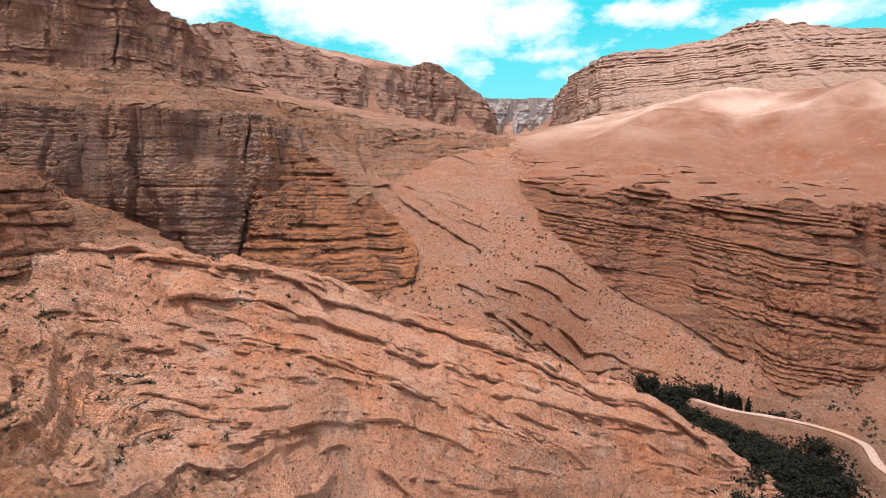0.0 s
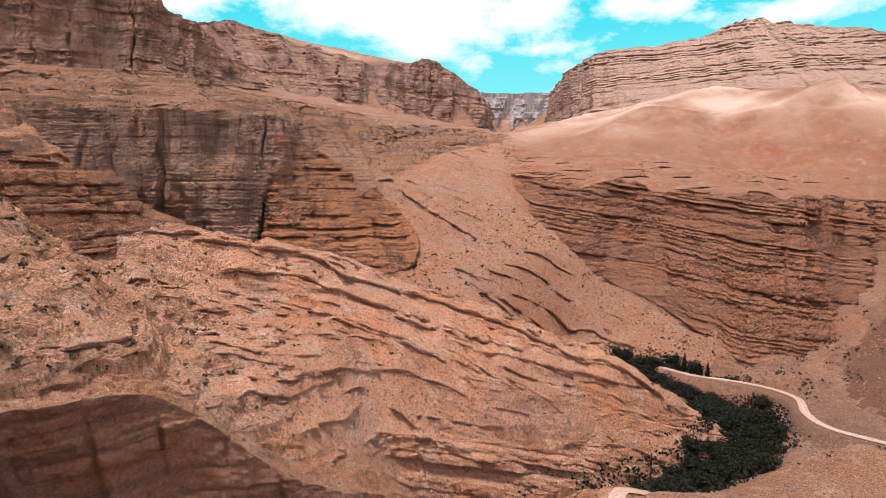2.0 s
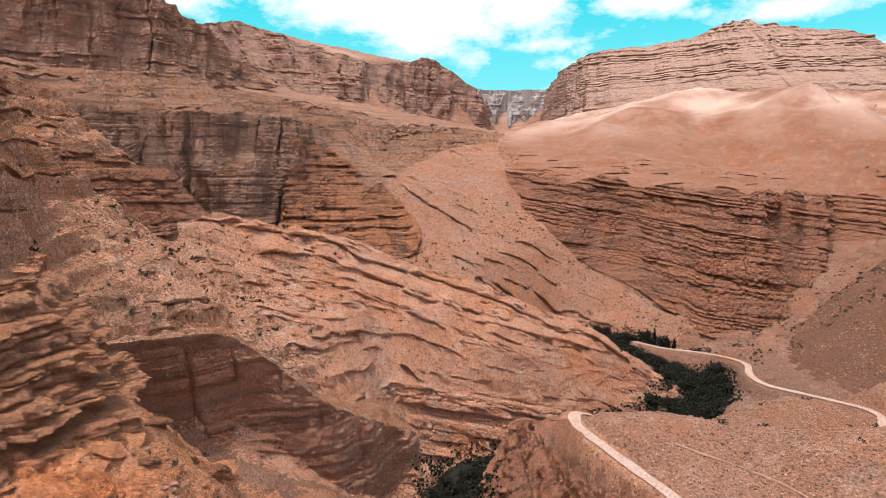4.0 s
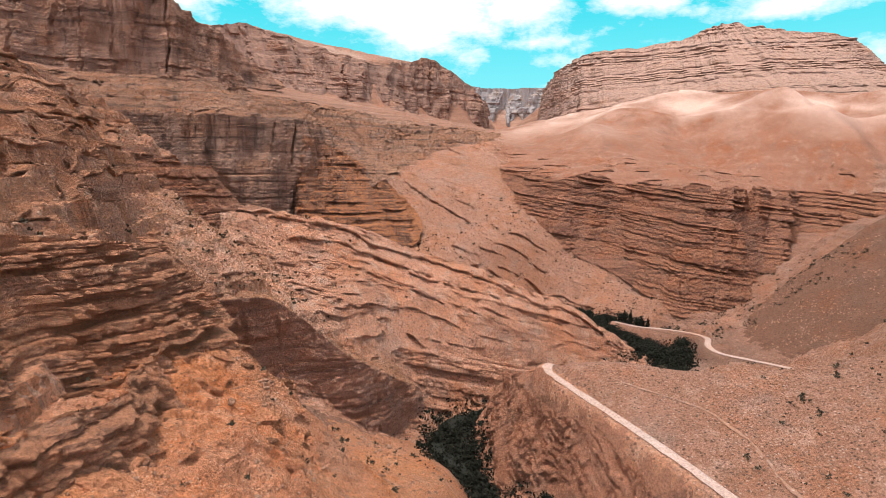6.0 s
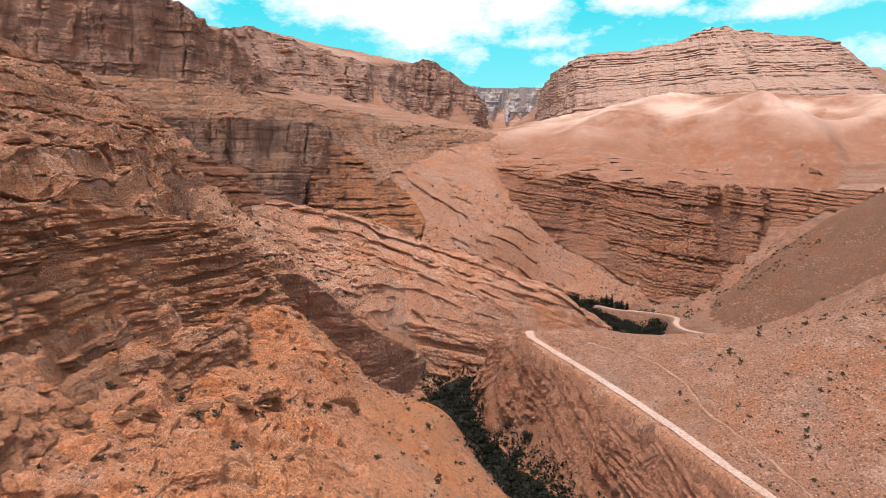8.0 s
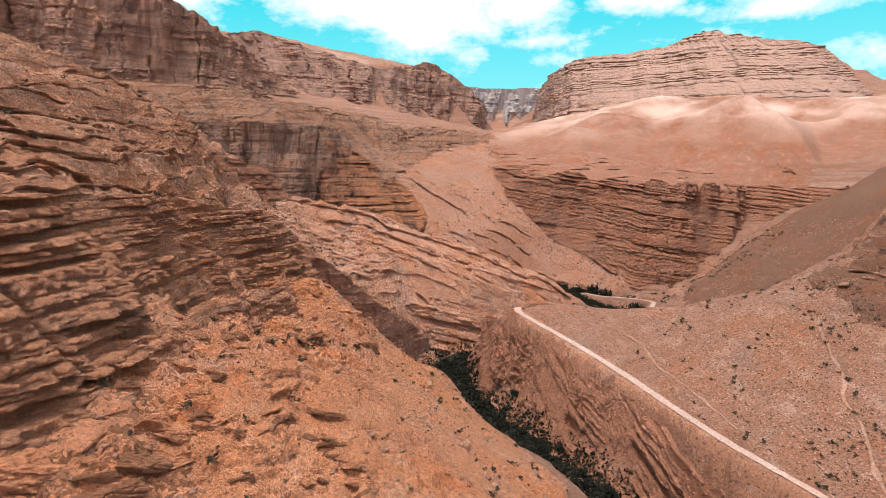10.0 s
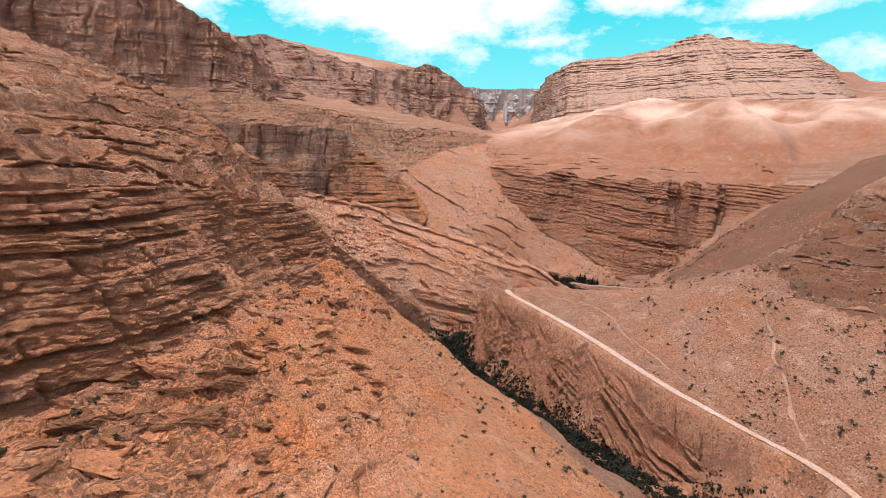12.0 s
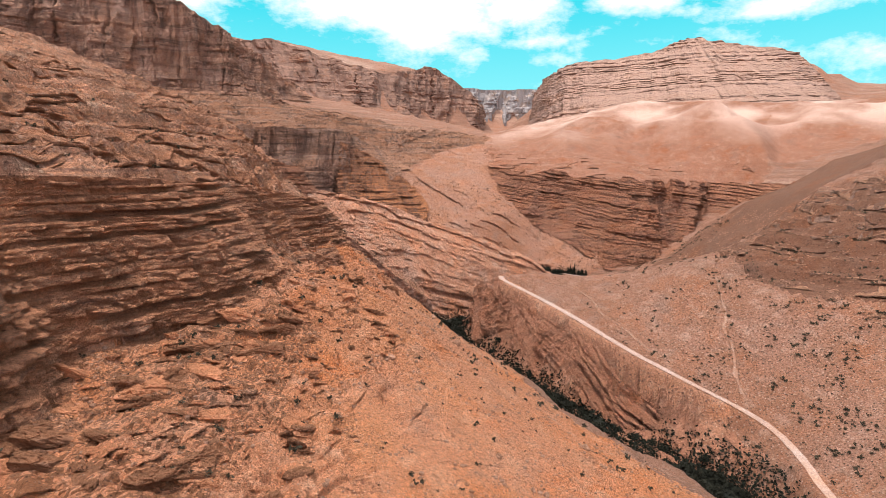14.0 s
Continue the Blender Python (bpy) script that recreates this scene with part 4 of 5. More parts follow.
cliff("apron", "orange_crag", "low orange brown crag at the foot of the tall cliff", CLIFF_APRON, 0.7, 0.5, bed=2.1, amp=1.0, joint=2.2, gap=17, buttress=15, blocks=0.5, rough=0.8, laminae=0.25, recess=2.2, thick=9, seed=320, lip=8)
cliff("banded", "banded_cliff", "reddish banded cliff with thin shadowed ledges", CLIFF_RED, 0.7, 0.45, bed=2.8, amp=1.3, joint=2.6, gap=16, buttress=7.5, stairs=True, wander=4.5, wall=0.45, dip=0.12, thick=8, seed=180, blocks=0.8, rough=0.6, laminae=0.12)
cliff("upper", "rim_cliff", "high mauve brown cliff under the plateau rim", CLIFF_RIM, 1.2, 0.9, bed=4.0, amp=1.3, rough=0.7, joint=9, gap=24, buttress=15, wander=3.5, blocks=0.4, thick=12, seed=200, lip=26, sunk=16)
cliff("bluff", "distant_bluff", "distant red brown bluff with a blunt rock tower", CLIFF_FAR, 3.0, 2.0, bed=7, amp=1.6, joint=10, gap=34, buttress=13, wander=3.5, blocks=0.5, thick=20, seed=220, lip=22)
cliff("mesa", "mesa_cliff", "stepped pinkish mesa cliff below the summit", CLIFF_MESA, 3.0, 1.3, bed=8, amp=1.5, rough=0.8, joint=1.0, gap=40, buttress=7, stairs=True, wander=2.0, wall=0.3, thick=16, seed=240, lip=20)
cliff("gap", "gap_cliff", "far cliff closing the valley, haze put into its grey colour", CLIFF_GAP, 5, 4, bed=14, amp=4, joint=14, gap=45, buttress=22, thick=50, seed=260, lip=30)


# ---- ledges that stand out of the slopes ----
def lie_of(x, y, dip=0.0):
    """Uphill direction of the land at large, against beds that dip to the east."""
    gx = sample(near_grid, NEAR, x + 3, y) - sample(near_grid, NEAR, x - 3, y) + 6 * dip
    gy = sample(near_grid, NEAR, x, y + 3) - sample(near_grid, NEAR, x, y - 3)
    n = np.hypot(gx, gy) + 1e-6
    return gx / n, gy / n


LEDGE = ((-5.0, None), (-2.6, 0.8), (-0.8, 0.96), (0.3, 1.0), (0.46, 0.9), (0.44, 0.7), (0.18, 0.63), (0.56, 0.55), (0.2, 0.36), (-0.6, 0.12), (-1.0, -1.1))
SMALL_LEDGE = ((-3.5, None), (-0.8, 0.96), (0.35, 1.0), (0.5, 0.62), (-0.6, 0.25), (-1.0, -1.1))


def ledges(owner, region, count, box, weight, strike, reach, tall, seed, material, stuff="", plate=True, lines=(), dip=0.0):
    """Broken rock ledges along a strike (level along the slope if None), as pieces of the land that they stand on. plate: whether they lie along the slope."""
    r = np.random.default_rng(seed)
    x, y = r.uniform(box[0], box[1], 40 * count), r.uniform(box[2], box[3], 40 * count)
    take = np.flatnonzero(r.uniform(0, 1, x.size) < mask(region, x, y) * weight(x, y))[:count]
    x, y = x[take], y[take]
    profile = SMALL_LEDGE if stuff else LEDGE
    step = 0.8
    n = int(reach / step)
    steps = (n * (0.25 + 0.75 * r.uniform(0, 1, len(x)) ** 1.6)).astype(int)
    size = (tall[0] + (tall[1] - tall[0]) * r.uniform(0, 1, len(x)) ** 1.8) * (0.5 + 0.5 * steps / n)
    track = [(x.copy(), y.copy())]
    turn = r.normal(0, 0.09, len(x))
    for k in range(n):
        ux, uy = lie_of(x, y, dip)
        if strike is None:
            a = np.arctan2(-ux, uy) + (0.6 * turn + 0.22 * grain(x / 4, y / 4, seed + 1) if plate else 0)
            hx, hy = np.cos(a), np.sin(a)
        else:
            a = strike + turn + 0.16 * grain(x / 20, y / 20, seed) + 0.4 * grain(x / 3, y / 3, seed + 1)
            hx, hy = np.cos(a), np.sin(a)
        x, y = x + step * hx, y + step * hy
        track.append((x.copy(), y.copy()))
    track = np.array(track)
    if lines:
        dense = [smooth_line([(px, py, 0) for px, py in line], step)[0][:, :2] for _, line in lines]
        size, steps = np.array([h for h, _ in lines]), np.array([len(d) - 1 for d in dense])
        track = np.zeros((steps.max() + 1, 2, len(lines)))
        for k, d in enumerate(dense):
            track[: len(d), :, k] = d
    plans, places = [], []
    for i in range(len(size)):
        path = track[: steps[i] + 1, :, i]
        if len(path) < 6 or polygon_mask(REGIONS[region], path[:, 0], path[:, 1]).mean() < 0.8 or line_near(road_line, path[:, 0], path[:, 1], 12)[0].min() < 2.6 + 1.2 * size[i]:
            continue
        s = np.arange(len(path)) * step
        end = np.clip(np.minimum(s, s[-1] - s) / min(2.5, 0.3 * s[-1]), 0, 1) ** 0.7
        high = size[i] * end * (0.75 + 0.6 * grain(s / 6, s * 0 + i * 1.7, seed + 2)) + 0.05
        block = lattice(np.floor(s / 1.9 + 0.5 * i).astype(np.int64), np.full(s.shape, i, np.int64), seed + 3) - 0.5
        jag = size[i] * (0.6 * fbm(s / 3.5, s * 0 + i * 2.3, 3, seed + 4) + 1.0 * block)
        ux, uy = lie_of(path[:, 0], path[:, 1], dip)
        rows = [path]
        for out, up in profile:
            push = out * high * (1 if up is not None else 1.25) + (jag if up is not None and up > 0.1 else 0.4 * jag)
            rows.append(np.stack([path[:, 0] - ux * push, path[:, 1] - uy * push], 1))
        plans.append((i, s, high, np.array(rows)))
        places.append(np.array(rows).reshape(-1, 2))
    if not plans:
        return
    flat = np.vstack(places)
    level, at, loose = height(flat[:, 0], flat[:, 1]), 0, []
    for i, s, high, rows in plans:
        many = rows.shape[0] * rows.shape[1]
        ground = level[at : at + many].reshape(rows.shape[:2])
        at += many
        z = np.convolve(np.pad(ground[0], 4, mode="edge"), np.ones(9) / 9, mode="valid")
        P = np.empty((len(profile), len(s), 3))
        for k, (out, up) in enumerate(profile):
            g = ground[k + 1]
            if up is None:
                pz = g - 0.35
            elif out < -0.5 and up > 0.5:
                pz = np.maximum(z + 0.63 * high * up, g + 0.1) if not plate else g + high * up * (0.75 if out < -1 else 0.95)
                pz = 0.5 * pz + 0.5 * (g + 0.35 * high) if out < -1 and not plate else pz
            else:
                pz = z + high * up + 0.12 * high * grain(s / 1.3, s * 0 + up * 9 + i, seed + 5)
            P[k] = np.c_[rows[k + 1], pz]
        index = np.arange(P.shape[0] * P.shape[1]).reshape(P.shape[:2])
        quads = np.stack([index[:-1, :-1], index[:-1, 1:], index[1:, 1:], index[1:, :-1]], -1).reshape(-1, 4)
        if stuff:
            loose.append((P.reshape(-1, 3), quads))
        else:
            part("rock_ledge", mesh_from("rock_ledge", P.reshape(-1, 3), quads, material, False), owner)
    if stuff:
        verts, quads, n = [], [], 0
        for v, q in loose:
            verts.append(v)
            quads.append(q + n)
            n += len(v)
        ob = new("broken_rock", mesh_from("broken_rock", np.vstack(verts), np.vstack(quads), material, False))
        ob.parent = owner
        tagged(ob, stuff, kind="stuff")


def ground_at(x, y):
    return sample(near_grid, NEAR, x, y)


def on_slab(x, y):
    return 0.15 + 0.85 * step01(x, -70, -45)


def on_hill(x, y):
    return 0.01 + step01(x, 112, 140) * step01(ground_at(x, y), 50, 60)


def below_road(x, y):
    return step01(np.interp(y, [-60, -38, -24, 8, 32, 57], [99, 78, 66, 54, 42, 28.5]) - x, 2, 5) * step01(49 - ground_at(x, y), 0, 3) * step01(y + 62, 0, 20)


def on_talus(x, y):
    return step01(ground_at(x, y), 42, 58) * (0.3 + 0.7 * step01(-12 - x, 0, 14))


def everywhere(x, y):
    return 1 + 0 * x


FOLDS = [(2.0, [(-66, 118), (-40, 136), (0, 142), (40, 141), (70, 142)]), (1.7, [(-60, 113), (-36, 127), (-6, 133), (26, 132)]),
         (1.8, [(-76, 112), (-66, 121), (-54, 129)]), (1.7, [(10, 126), (34, 131), (58, 138)])]
ledges(land_pieces["slab"], "slab", 1, (-90, 95, 50, 155), everywhere, None, 10, (1, 2), 690, SLAB, lines=FOLDS, dip=0.37)
ledges(land_pieces["slab"], "slab", 290, (-90, 95, 50, 155), on_slab, None, 26, (0.3, 1.8), 700, SLAB, dip=0.37)
ledges(land_pieces["slab"], "slab", 1500, (-90, 95, 50, 155), on_slab, None, 7, (0.2, 0.8), 710, SLAB, "small broken rock edges on the slab", dip=0.37)
SEAMS = [(2.0, [(-26, 303), (-13, 287), (2, 278), (19, 265)]), (2.2, [(25, 230), (43, 233), (60, 233), (75, 227), (88, 208)]), (2.0, [(33, 237), (54, 241), (73, 236), (91, 220)]),
         (1.8, [(16, 222), (34, 224), (52, 223), (68, 215)]), (1.6, [(5, 240), (11, 237), (18, 234)]), (1.6, [(40, 258), (55, 257), (68, 253)]), (1.5, [(30, 246), (50, 249), (66, 246)])]
ledges(land_pieces["scree"], "scree", 1, (-60, 120, 150, 390), everywhere, None, 10, (1, 2), 715, SCREE, lines=SEAMS, dip=0.37)
ledges(land_pieces["scree"], "scree", 190, (-60, 120, 150, 390), lambda x, y: 0.10 + 0.9 * step01(x, -10, 30) * step01(250 - y, 0, 40), None, 22, (0.3, 1.2), 720, SCREE, dip=0.37)
ledges(land_pieces["mountain"], "mountain", 170, (-200, -45, -150, 200), lambda x, y: 0.4 + 0.6 * step01(x, -120, -100), None, 26, (0.4, 1.6), 740, SLOPE, plate=False)
ledges(land_pieces["mountain"], "mountain", 130, (-150, -46, -150, 130), lambda x, y: 0.3 + 0.7 * step01(x, -125, -95), None, 62, (0.9, 2.3), 742, CLIFF_SPUR, plate=False)
ledges(land_pieces["rubble"], "rubble", 250, (-88, -30, 42, 106), everywhere, None, 7, (0.25, 1.0), 735, DEBRIS, "small broken rock on the rubble")
ledges(land_pieces["mountain"], "mountain", 600, (-170, -45, -150, 160), everywhere, None, 9, (0.3, 0.9), 745, CLIFF_SPUR, "small broken rock edges on the mountainside")
ledges(land_pieces["roadhill"], "roadhill", 240, (100, 260, -60, 110), on_hill, None, 18, (0.3, 1.5), 760, CLIFF_DARK, plate=False)
ledges(land_pieces["roadhill"], "roadhill", 240, (10, 100, -70, 95), below_road, -1.32, 20, (0.5, 2.0), 765, BLUFF)
ledges(land_pieces["roadhill"], "roadhill", 500, (10, 100, -70, 95), below_road, -1.32, 7, (0.25, 0.9), 767, BLUFF, "small broken rock below the road")
ledges(land_pieces["talus"], "talus", 90, (-62, 20, -170, 30), on_talus, None, 8, (0.3, 0.9), 780, TALUS)
ledges(land_pieces["shelf"], "shelf", 60, (-82, -28, -168, -84), everywhere, 0.5, 9, (0.4, 1.1), 782, BROKEN)
ledges(land_pieces["talus"], "talus", 260, (-62, 30, -170, 30), on_talus, None, 7, (0.25, 1.1), 785, TALUS, "small broken rock on the talus")
ledges(land_pieces["bench"], "bench", 110, (-318, 50, 270, 495), everywhere, None, 44, (0.5, 2.6), 790, CLIFF_DARK, plate=False)
ledges(land_pieces["rimland"], "rimland", 60, (40, 300, 215, 400), lambda x, y: 0.15 + 0.85 * step01(sample(MASKS["rimland"], NEAR, x - 6, y - 12), 0.9, 0.2), None, 30, (0.4, 1.5), 800, CLIFF_RED)


# ---- road and stream ----
def ribbon(line, half, lift, profile=(1.0, 0.6, 0.0, -0.6, -1.0), crown=0.12, rough=0.35, seed=1):
    way = np.gradient(line[:, :2], axis=0)
    way /= np.linalg.norm(way, axis=1, keepdims=True)
    side = np.stack([way[:, 1], -way[:, 0]], 1)
    s = np.arange(len(line))
    rows = []
    for w in profile:
        wide = half * w + rough * fbm(s / 5.0, s * 0 + w * 3.3, 3, seed) * abs(w)
        row = line.copy()
        row[:, :2] += side * wide[:, None]
        row[:, 2] += lift + crown * (1 - w * w)
        rows.append(row)
    P = np.array(rows)
    index = np.arange(P.shape[0] * P.shape[1]).reshape(P.shape[:2])
    return P.reshape(-1, 3), np.stack([index[:-1, :-1], index[:-1, 1:], index[1:, 1:], index[1:, :-1]], -1).reshape(-1, 4)


v, q = ribbon(road_line, 1.25, 0.14, rough=0.25)
tagged(new("road", mesh_from("road", v, q, ROAD_DIRT)), "pale dusty dirt road winding over the hill", "road", kind="structure")

for way in ([(46, 46), (54, 40), (61, 33), (65, 22), (66, 4), (71, -12), (78, -26)], [(114, 8), (110, -3), (108, -12), (103, -20), (103.5, -27), (100, -35), (98.5, -40), (97.5, -46)]):
    trail, _ = smooth_line([(x, y, 0) for x, y in way], 1.0)
    trail[:, 2] = height(trail[:, 0], trail[:, 1])
    v, q = ribbon(trail, 0.42, 0.0, crown=0.08, rough=0.7, seed=9)
    tagged(new("footpath", mesh_from("footpath", v, q, PATH_DIRT)), "faint pale footpath worn into the stony hill", "path", kind="structure")

# near-black and dull: the gorge's shade is put into the water colour
WATER = plain("shade_dark_water", (0.012, 0.014, 0.011), 0.6, (0.022, 0.022, 0.017), 0.3)
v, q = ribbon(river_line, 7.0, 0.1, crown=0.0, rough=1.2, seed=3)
tagged(new("river", mesh_from("river", v, q, WATER)), "stream in the bottom of the gorge, its shade put into the dark colour", "river", kind="structure")


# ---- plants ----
# leaves darker than real foliage: the shade of the gorge canopy is painted in
LEAF = plain("shade_dark_leaves", (0.011, 0.012, 0.009), 0.85, (0.018, 0.018, 0.012), 0.8)
SCRUB = plain("dry_scrub", (0.036, 0.032, 0.022), 0.85, (0.08, 0.06, 0.04), 0.9)
BARK = plain("bark", (0.10, 0.07, 0.05), 0.9, (0.06, 0.045, 0.03), 3.0)
rng = np.random.default_rng(7)


def sprays(count, radius, tall, size, lift, clumps, seed):
    """Leaf sprays gathered in uneven clumps: small bent quads."""
    r = np.random.default_rng(seed)
    heart = r.normal(size=(clumps, 3))
    heart /= np.linalg.norm(heart, axis=1, keepdims=True)
    heart *= r.uniform(0.25, 0.85, (clumps, 1))
    at = heart[r.integers(0, clumps, count)] + r.normal(0, 0.26, (count, 3))
    at = at * (radius, radius, tall / 2) + (0, 0, lift + tall / 2)
    a, c = r.normal(size=(count, 3)), r.normal(size=(count, 3))
    a /= np.linalg.norm(a, axis=1, keepdims=True)
    c -= a * (a * c).sum(1, keepdims=True)
    c /= np.linalg.norm(c, axis=1, keepdims=True)
    s = size * r.uniform(0.6, 1.4, (count, 1))
    v = np.stack([at - a * s, at - c * s * 0.5, at + a * s, at + c * s * 0.5], 1)
    return v.reshape(-1, 3), np.arange(4 * count).reshape(-1, 4)


def pole(stops, sides=7):
    """A tapered, slightly bent round stem: stops of x, y, z, radius."""
    rings = [[(x + r * math.cos(2 * math.pi * k / sides), y + r * math.sin(2 * math.pi * k / sides), z) for k in range(sides)] for x, y, z, r in stops]
    v = np.array(rings).reshape(-1, 3)
    q = [(n * sides + k, n * sides + (k + 1) % sides, (n + 1) * sides + (k + 1) % sides, (n + 1) * sides + k) for n in range(len(stops) - 1) for k in range(sides)]
    return v, np.array(q)


def joined(pieces):
    verts, quads, n = [], [], 0
    for v, q in pieces:
        verts.append(v)
        quads.append(q + n)
        n += len(v)
    return np.vstack(verts), np.vstack(quads)


def tree(name, label, tall, wide, seed, leaves, group):
    thing = tagged(new(name), label, "tree", group)
    r = random.Random(seed)
    stem = [pole([(0, 0, -0.6, 0.05 * tall * 0.6), (0.1, 0, 0.3 * tall, 0.02 * tall), (0, 0.1, 0.85 * tall, 0.006 * tall)])]
    for _ in range(6):
        a, z = r.uniform(0, 6.28), r.uniform(0.25, 0.6) * tall
        stem.append(pole([(0, 0, z, 0.012 * tall), (0.45 * wide * math.cos(a), 0.45 * wide * math.sin(a), z + 0.2 * tall, 0.004 * tall)], 5))
    part("trunk", mesh_from("trunk", *joined(stem), BARK), thing)
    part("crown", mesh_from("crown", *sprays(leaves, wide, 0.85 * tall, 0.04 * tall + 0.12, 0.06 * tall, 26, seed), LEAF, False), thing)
    return thing


poplar = tree("poplar_tree", "slender dark green poplar beside the dirt road", 10.5, 0.85, 3, 900, "poplars by the stream")
stand = [(104, 189, 1.0), (102, 191.5, 0.8), (99, 192, 0.72), (106.5, 187.5, 0.9), (96.5, 194, 0.6)]
for n, (x, y, s) in enumerate(stand):
    m = Matrix.Translation((x, y, float(height(np.array([x]), np.array([y]))[0]) - 0.1)) @ Matrix.Rotation(n * 1.3, 4, "Z")
    if n:
        poplar_copy = copy_thing(poplar, m)
        poplar_copy.scale = (s, s, s * 1.15)
    else:
        poplar.matrix_basis = m
kinds = [tree("willow_tree", "dense streamside tree in the gorge, shade put into its dark green leaves", 6.0, 2.9, 20 + n, 900, "trees along the stream") for n in range(3)]
spots = []
for x, y, z in river_line[::3]:
    pool = step01(y, 118, 128) * (1 - step01(y, 200, 215))
    for _ in range(6 if pool > 0.5 else 2):
        px, py = x + rng.normal(0, 4.0 + 5.0 * pool), y + rng.normal(0, 3.0 + 4.0 * pool)
        spots.append((px, py, z))
spots = np.array(spots)
level = height(spots[:, 0], spots[:, 1])
road_gap, _ = line_near(road_line, spots[:, 0], spots[:, 1], 20)
keep = (level < spots[:, 2] + 6.5) & (np.hypot(spots[:, 0] - 103, spots[:, 1] - 190) > 8) & (road_gap > 5) & (spots[:, 1] > -140) & (spots[:, 1] < 215)
spots, level = spots[keep], level[keep]
for n, ((x, y, _), z) in enumerate(zip(spots, level)):
    s = rng.uniform(0.8, 1.1) if y > 115 else rng.uniform(0.45, 0.65)
    m = Matrix.Translation((x, y, z - 0.1)) @ Matrix.Rotation(rng.uniform(0, 6.28), 4, "Z")
    if n < 3:
        kinds[n].matrix_basis = m
    else:
        copy_thing(kinds[n % 3], m).scale = (1.25 * s, 1.25 * s, s * rng.uniform(0.7, 1.0))

# thicket that fills out the dark gorge bottom, its shade in the leaf colour
spots = []
for x, y, z in river_line[(river_line[:, 1] > -150) & (river_line[:, 1] < 212)]:
    wide = 11.0 + 2.5 * float(step01(y, 120, 140) * (1 - step01(y, 172, 190)))
    a = rng.uniform(-1, 1, (130 if wide < 12 else 160, 2))
    spots.append(np.c_[x + wide * a[:, 0], y + wide * a[:, 1], np.full(len(a), z)])
spots = np.vstack(spots)
level = height(spots[:, 0], spots[:, 1])
road_gap, _ = line_near(road_line, spots[:, 0], spots[:, 1], 20)
keep = (level < spots[:, 2] + 6.5 + 2.5 * fbm(spots[:, 0] / 5, spots[:, 1] / 5, 3, 411)) & (road_gap > 4)
at = np.c_[spots[keep, :2], level[keep]]
at[:, 2] += (2.0 + 1.8 * fbm(at[:, 0] / 4, at[:, 1] / 4, 3, 412)).clip(0.3, 4) * rng.uniform(0.25, 1, len(at))
a, c = rng.normal(size=at.shape), rng.normal(size=at.shape)
a /= np.linalg.norm(a, axis=1, keepdims=True)
c -= a * (a * c).sum(1, keepdims=True)
c /= np.linalg.norm(c, axis=1, keepdims=True)
size = rng.uniform(0.35, 0.75, (len(at), 1))
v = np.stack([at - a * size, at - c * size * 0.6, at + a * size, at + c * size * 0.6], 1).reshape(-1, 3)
tagged(new("thicket", mesh_from("thicket", v, np.arange(len(v)).reshape(-1, 4), LEAF, False)), "dense thicket filling the gorge bottom, shade put into its dark colour", "thicket", kind="stuff")

shrub_meshes = [mesh_from("shrub", *sprays(150, 0.55, 0.8, 0.1, 0.0, 7, 40 + n), SCRUB, False) for n in range(4)]


def scatter(count, box, weight):
    x, y = rng.uniform(box[0], box[1], count), rng.uniform(box[2], box[3], count)
    chosen = rng.uniform(0, 1, count) < weight(x, y)
    gap, _ = line_near(road_line, x, y, 10)
    chosen &= gap > 3.2
    x, y = x[chosen], y[chosen]
    return x, y, height(x, y)


def scrub_weight(x, y):
    hill = mask("roadhill", x, y) * (0.14 + 0.9 * step01(x, 66, 110) * step01(60 - y, 0, 60) + 1.3 * step01(-20 - y, 0, 20)) * step01(fbm(x / 12, y / 12, 3, 401), -0.02, 0.4)
    fan = 1.2 * step01(x, 95, 110) * step01(215 - x, 0, 20) * step01(y, 150, 165) * step01(240 - y, 0, 30) * step01(fbm(x / 10, y / 10, 3, 403), -0.1, 0.4)
    return hill + fan + 0.10 * mask("slab", x, y) + 0.25 * mask("rubble", x, y) + 0.34 * mask("scree", x, y) + 0.10 * mask("talus", x, y) + 0.12 * mask("mountain", x, y)


x, y, z = scatter(2600, (0, 170, -120, 60), scrub_weight)
for n, (px, py, pz) in enumerate(list(zip(x, y, z))[:280]):
    s = rng.uniform(0.5, 1.5)
    ob = new("shrub", shrub_meshes[n % 4])
    ob.matrix_basis = Matrix.Translation((px, py, pz - 0.08)) @ Matrix.Rotation(rng.uniform(0, 6.28), 4, "Z") @ Matrix.Diagonal((s, s, 0.8 * s, 1))
    tagged(ob, "low dry dark shrub on stony slope", "shrub", "scattered shrubs")


def strewn(x, y, z, low, high, shapes, sink):
    pieces = []
    for px, py, pz in zip(x, y, z):
        v, q = shapes[rng.integers(len(shapes))]
        a, s = rng.uniform(0, 6.28), low + (high - low) * rng.uniform(0, 1) ** 2.5
        c, n = math.cos(a), math.sin(a)
        pieces.append((v @ np.array([[c, n, 0], [-n, c, 0], [0, 0, 1]]) * s + (px, py, pz - sink * s), q))
    return joined(pieces)


x, y, z = scatter(42000, (-130, 220, -150, 300), scrub_weight)
small = [sprays(20, 0.5, 0.7, 0.19, 0.0, 4, 60 + n) for n in range(5)]
tagged(new("scrub", mesh_from("scrub", *strewn(x, y, z, 0.5, 2.3, small, 0.1), SCRUB, False)), "sparse low dry scrub dotting the slopes", "scrub", kind="stuff")


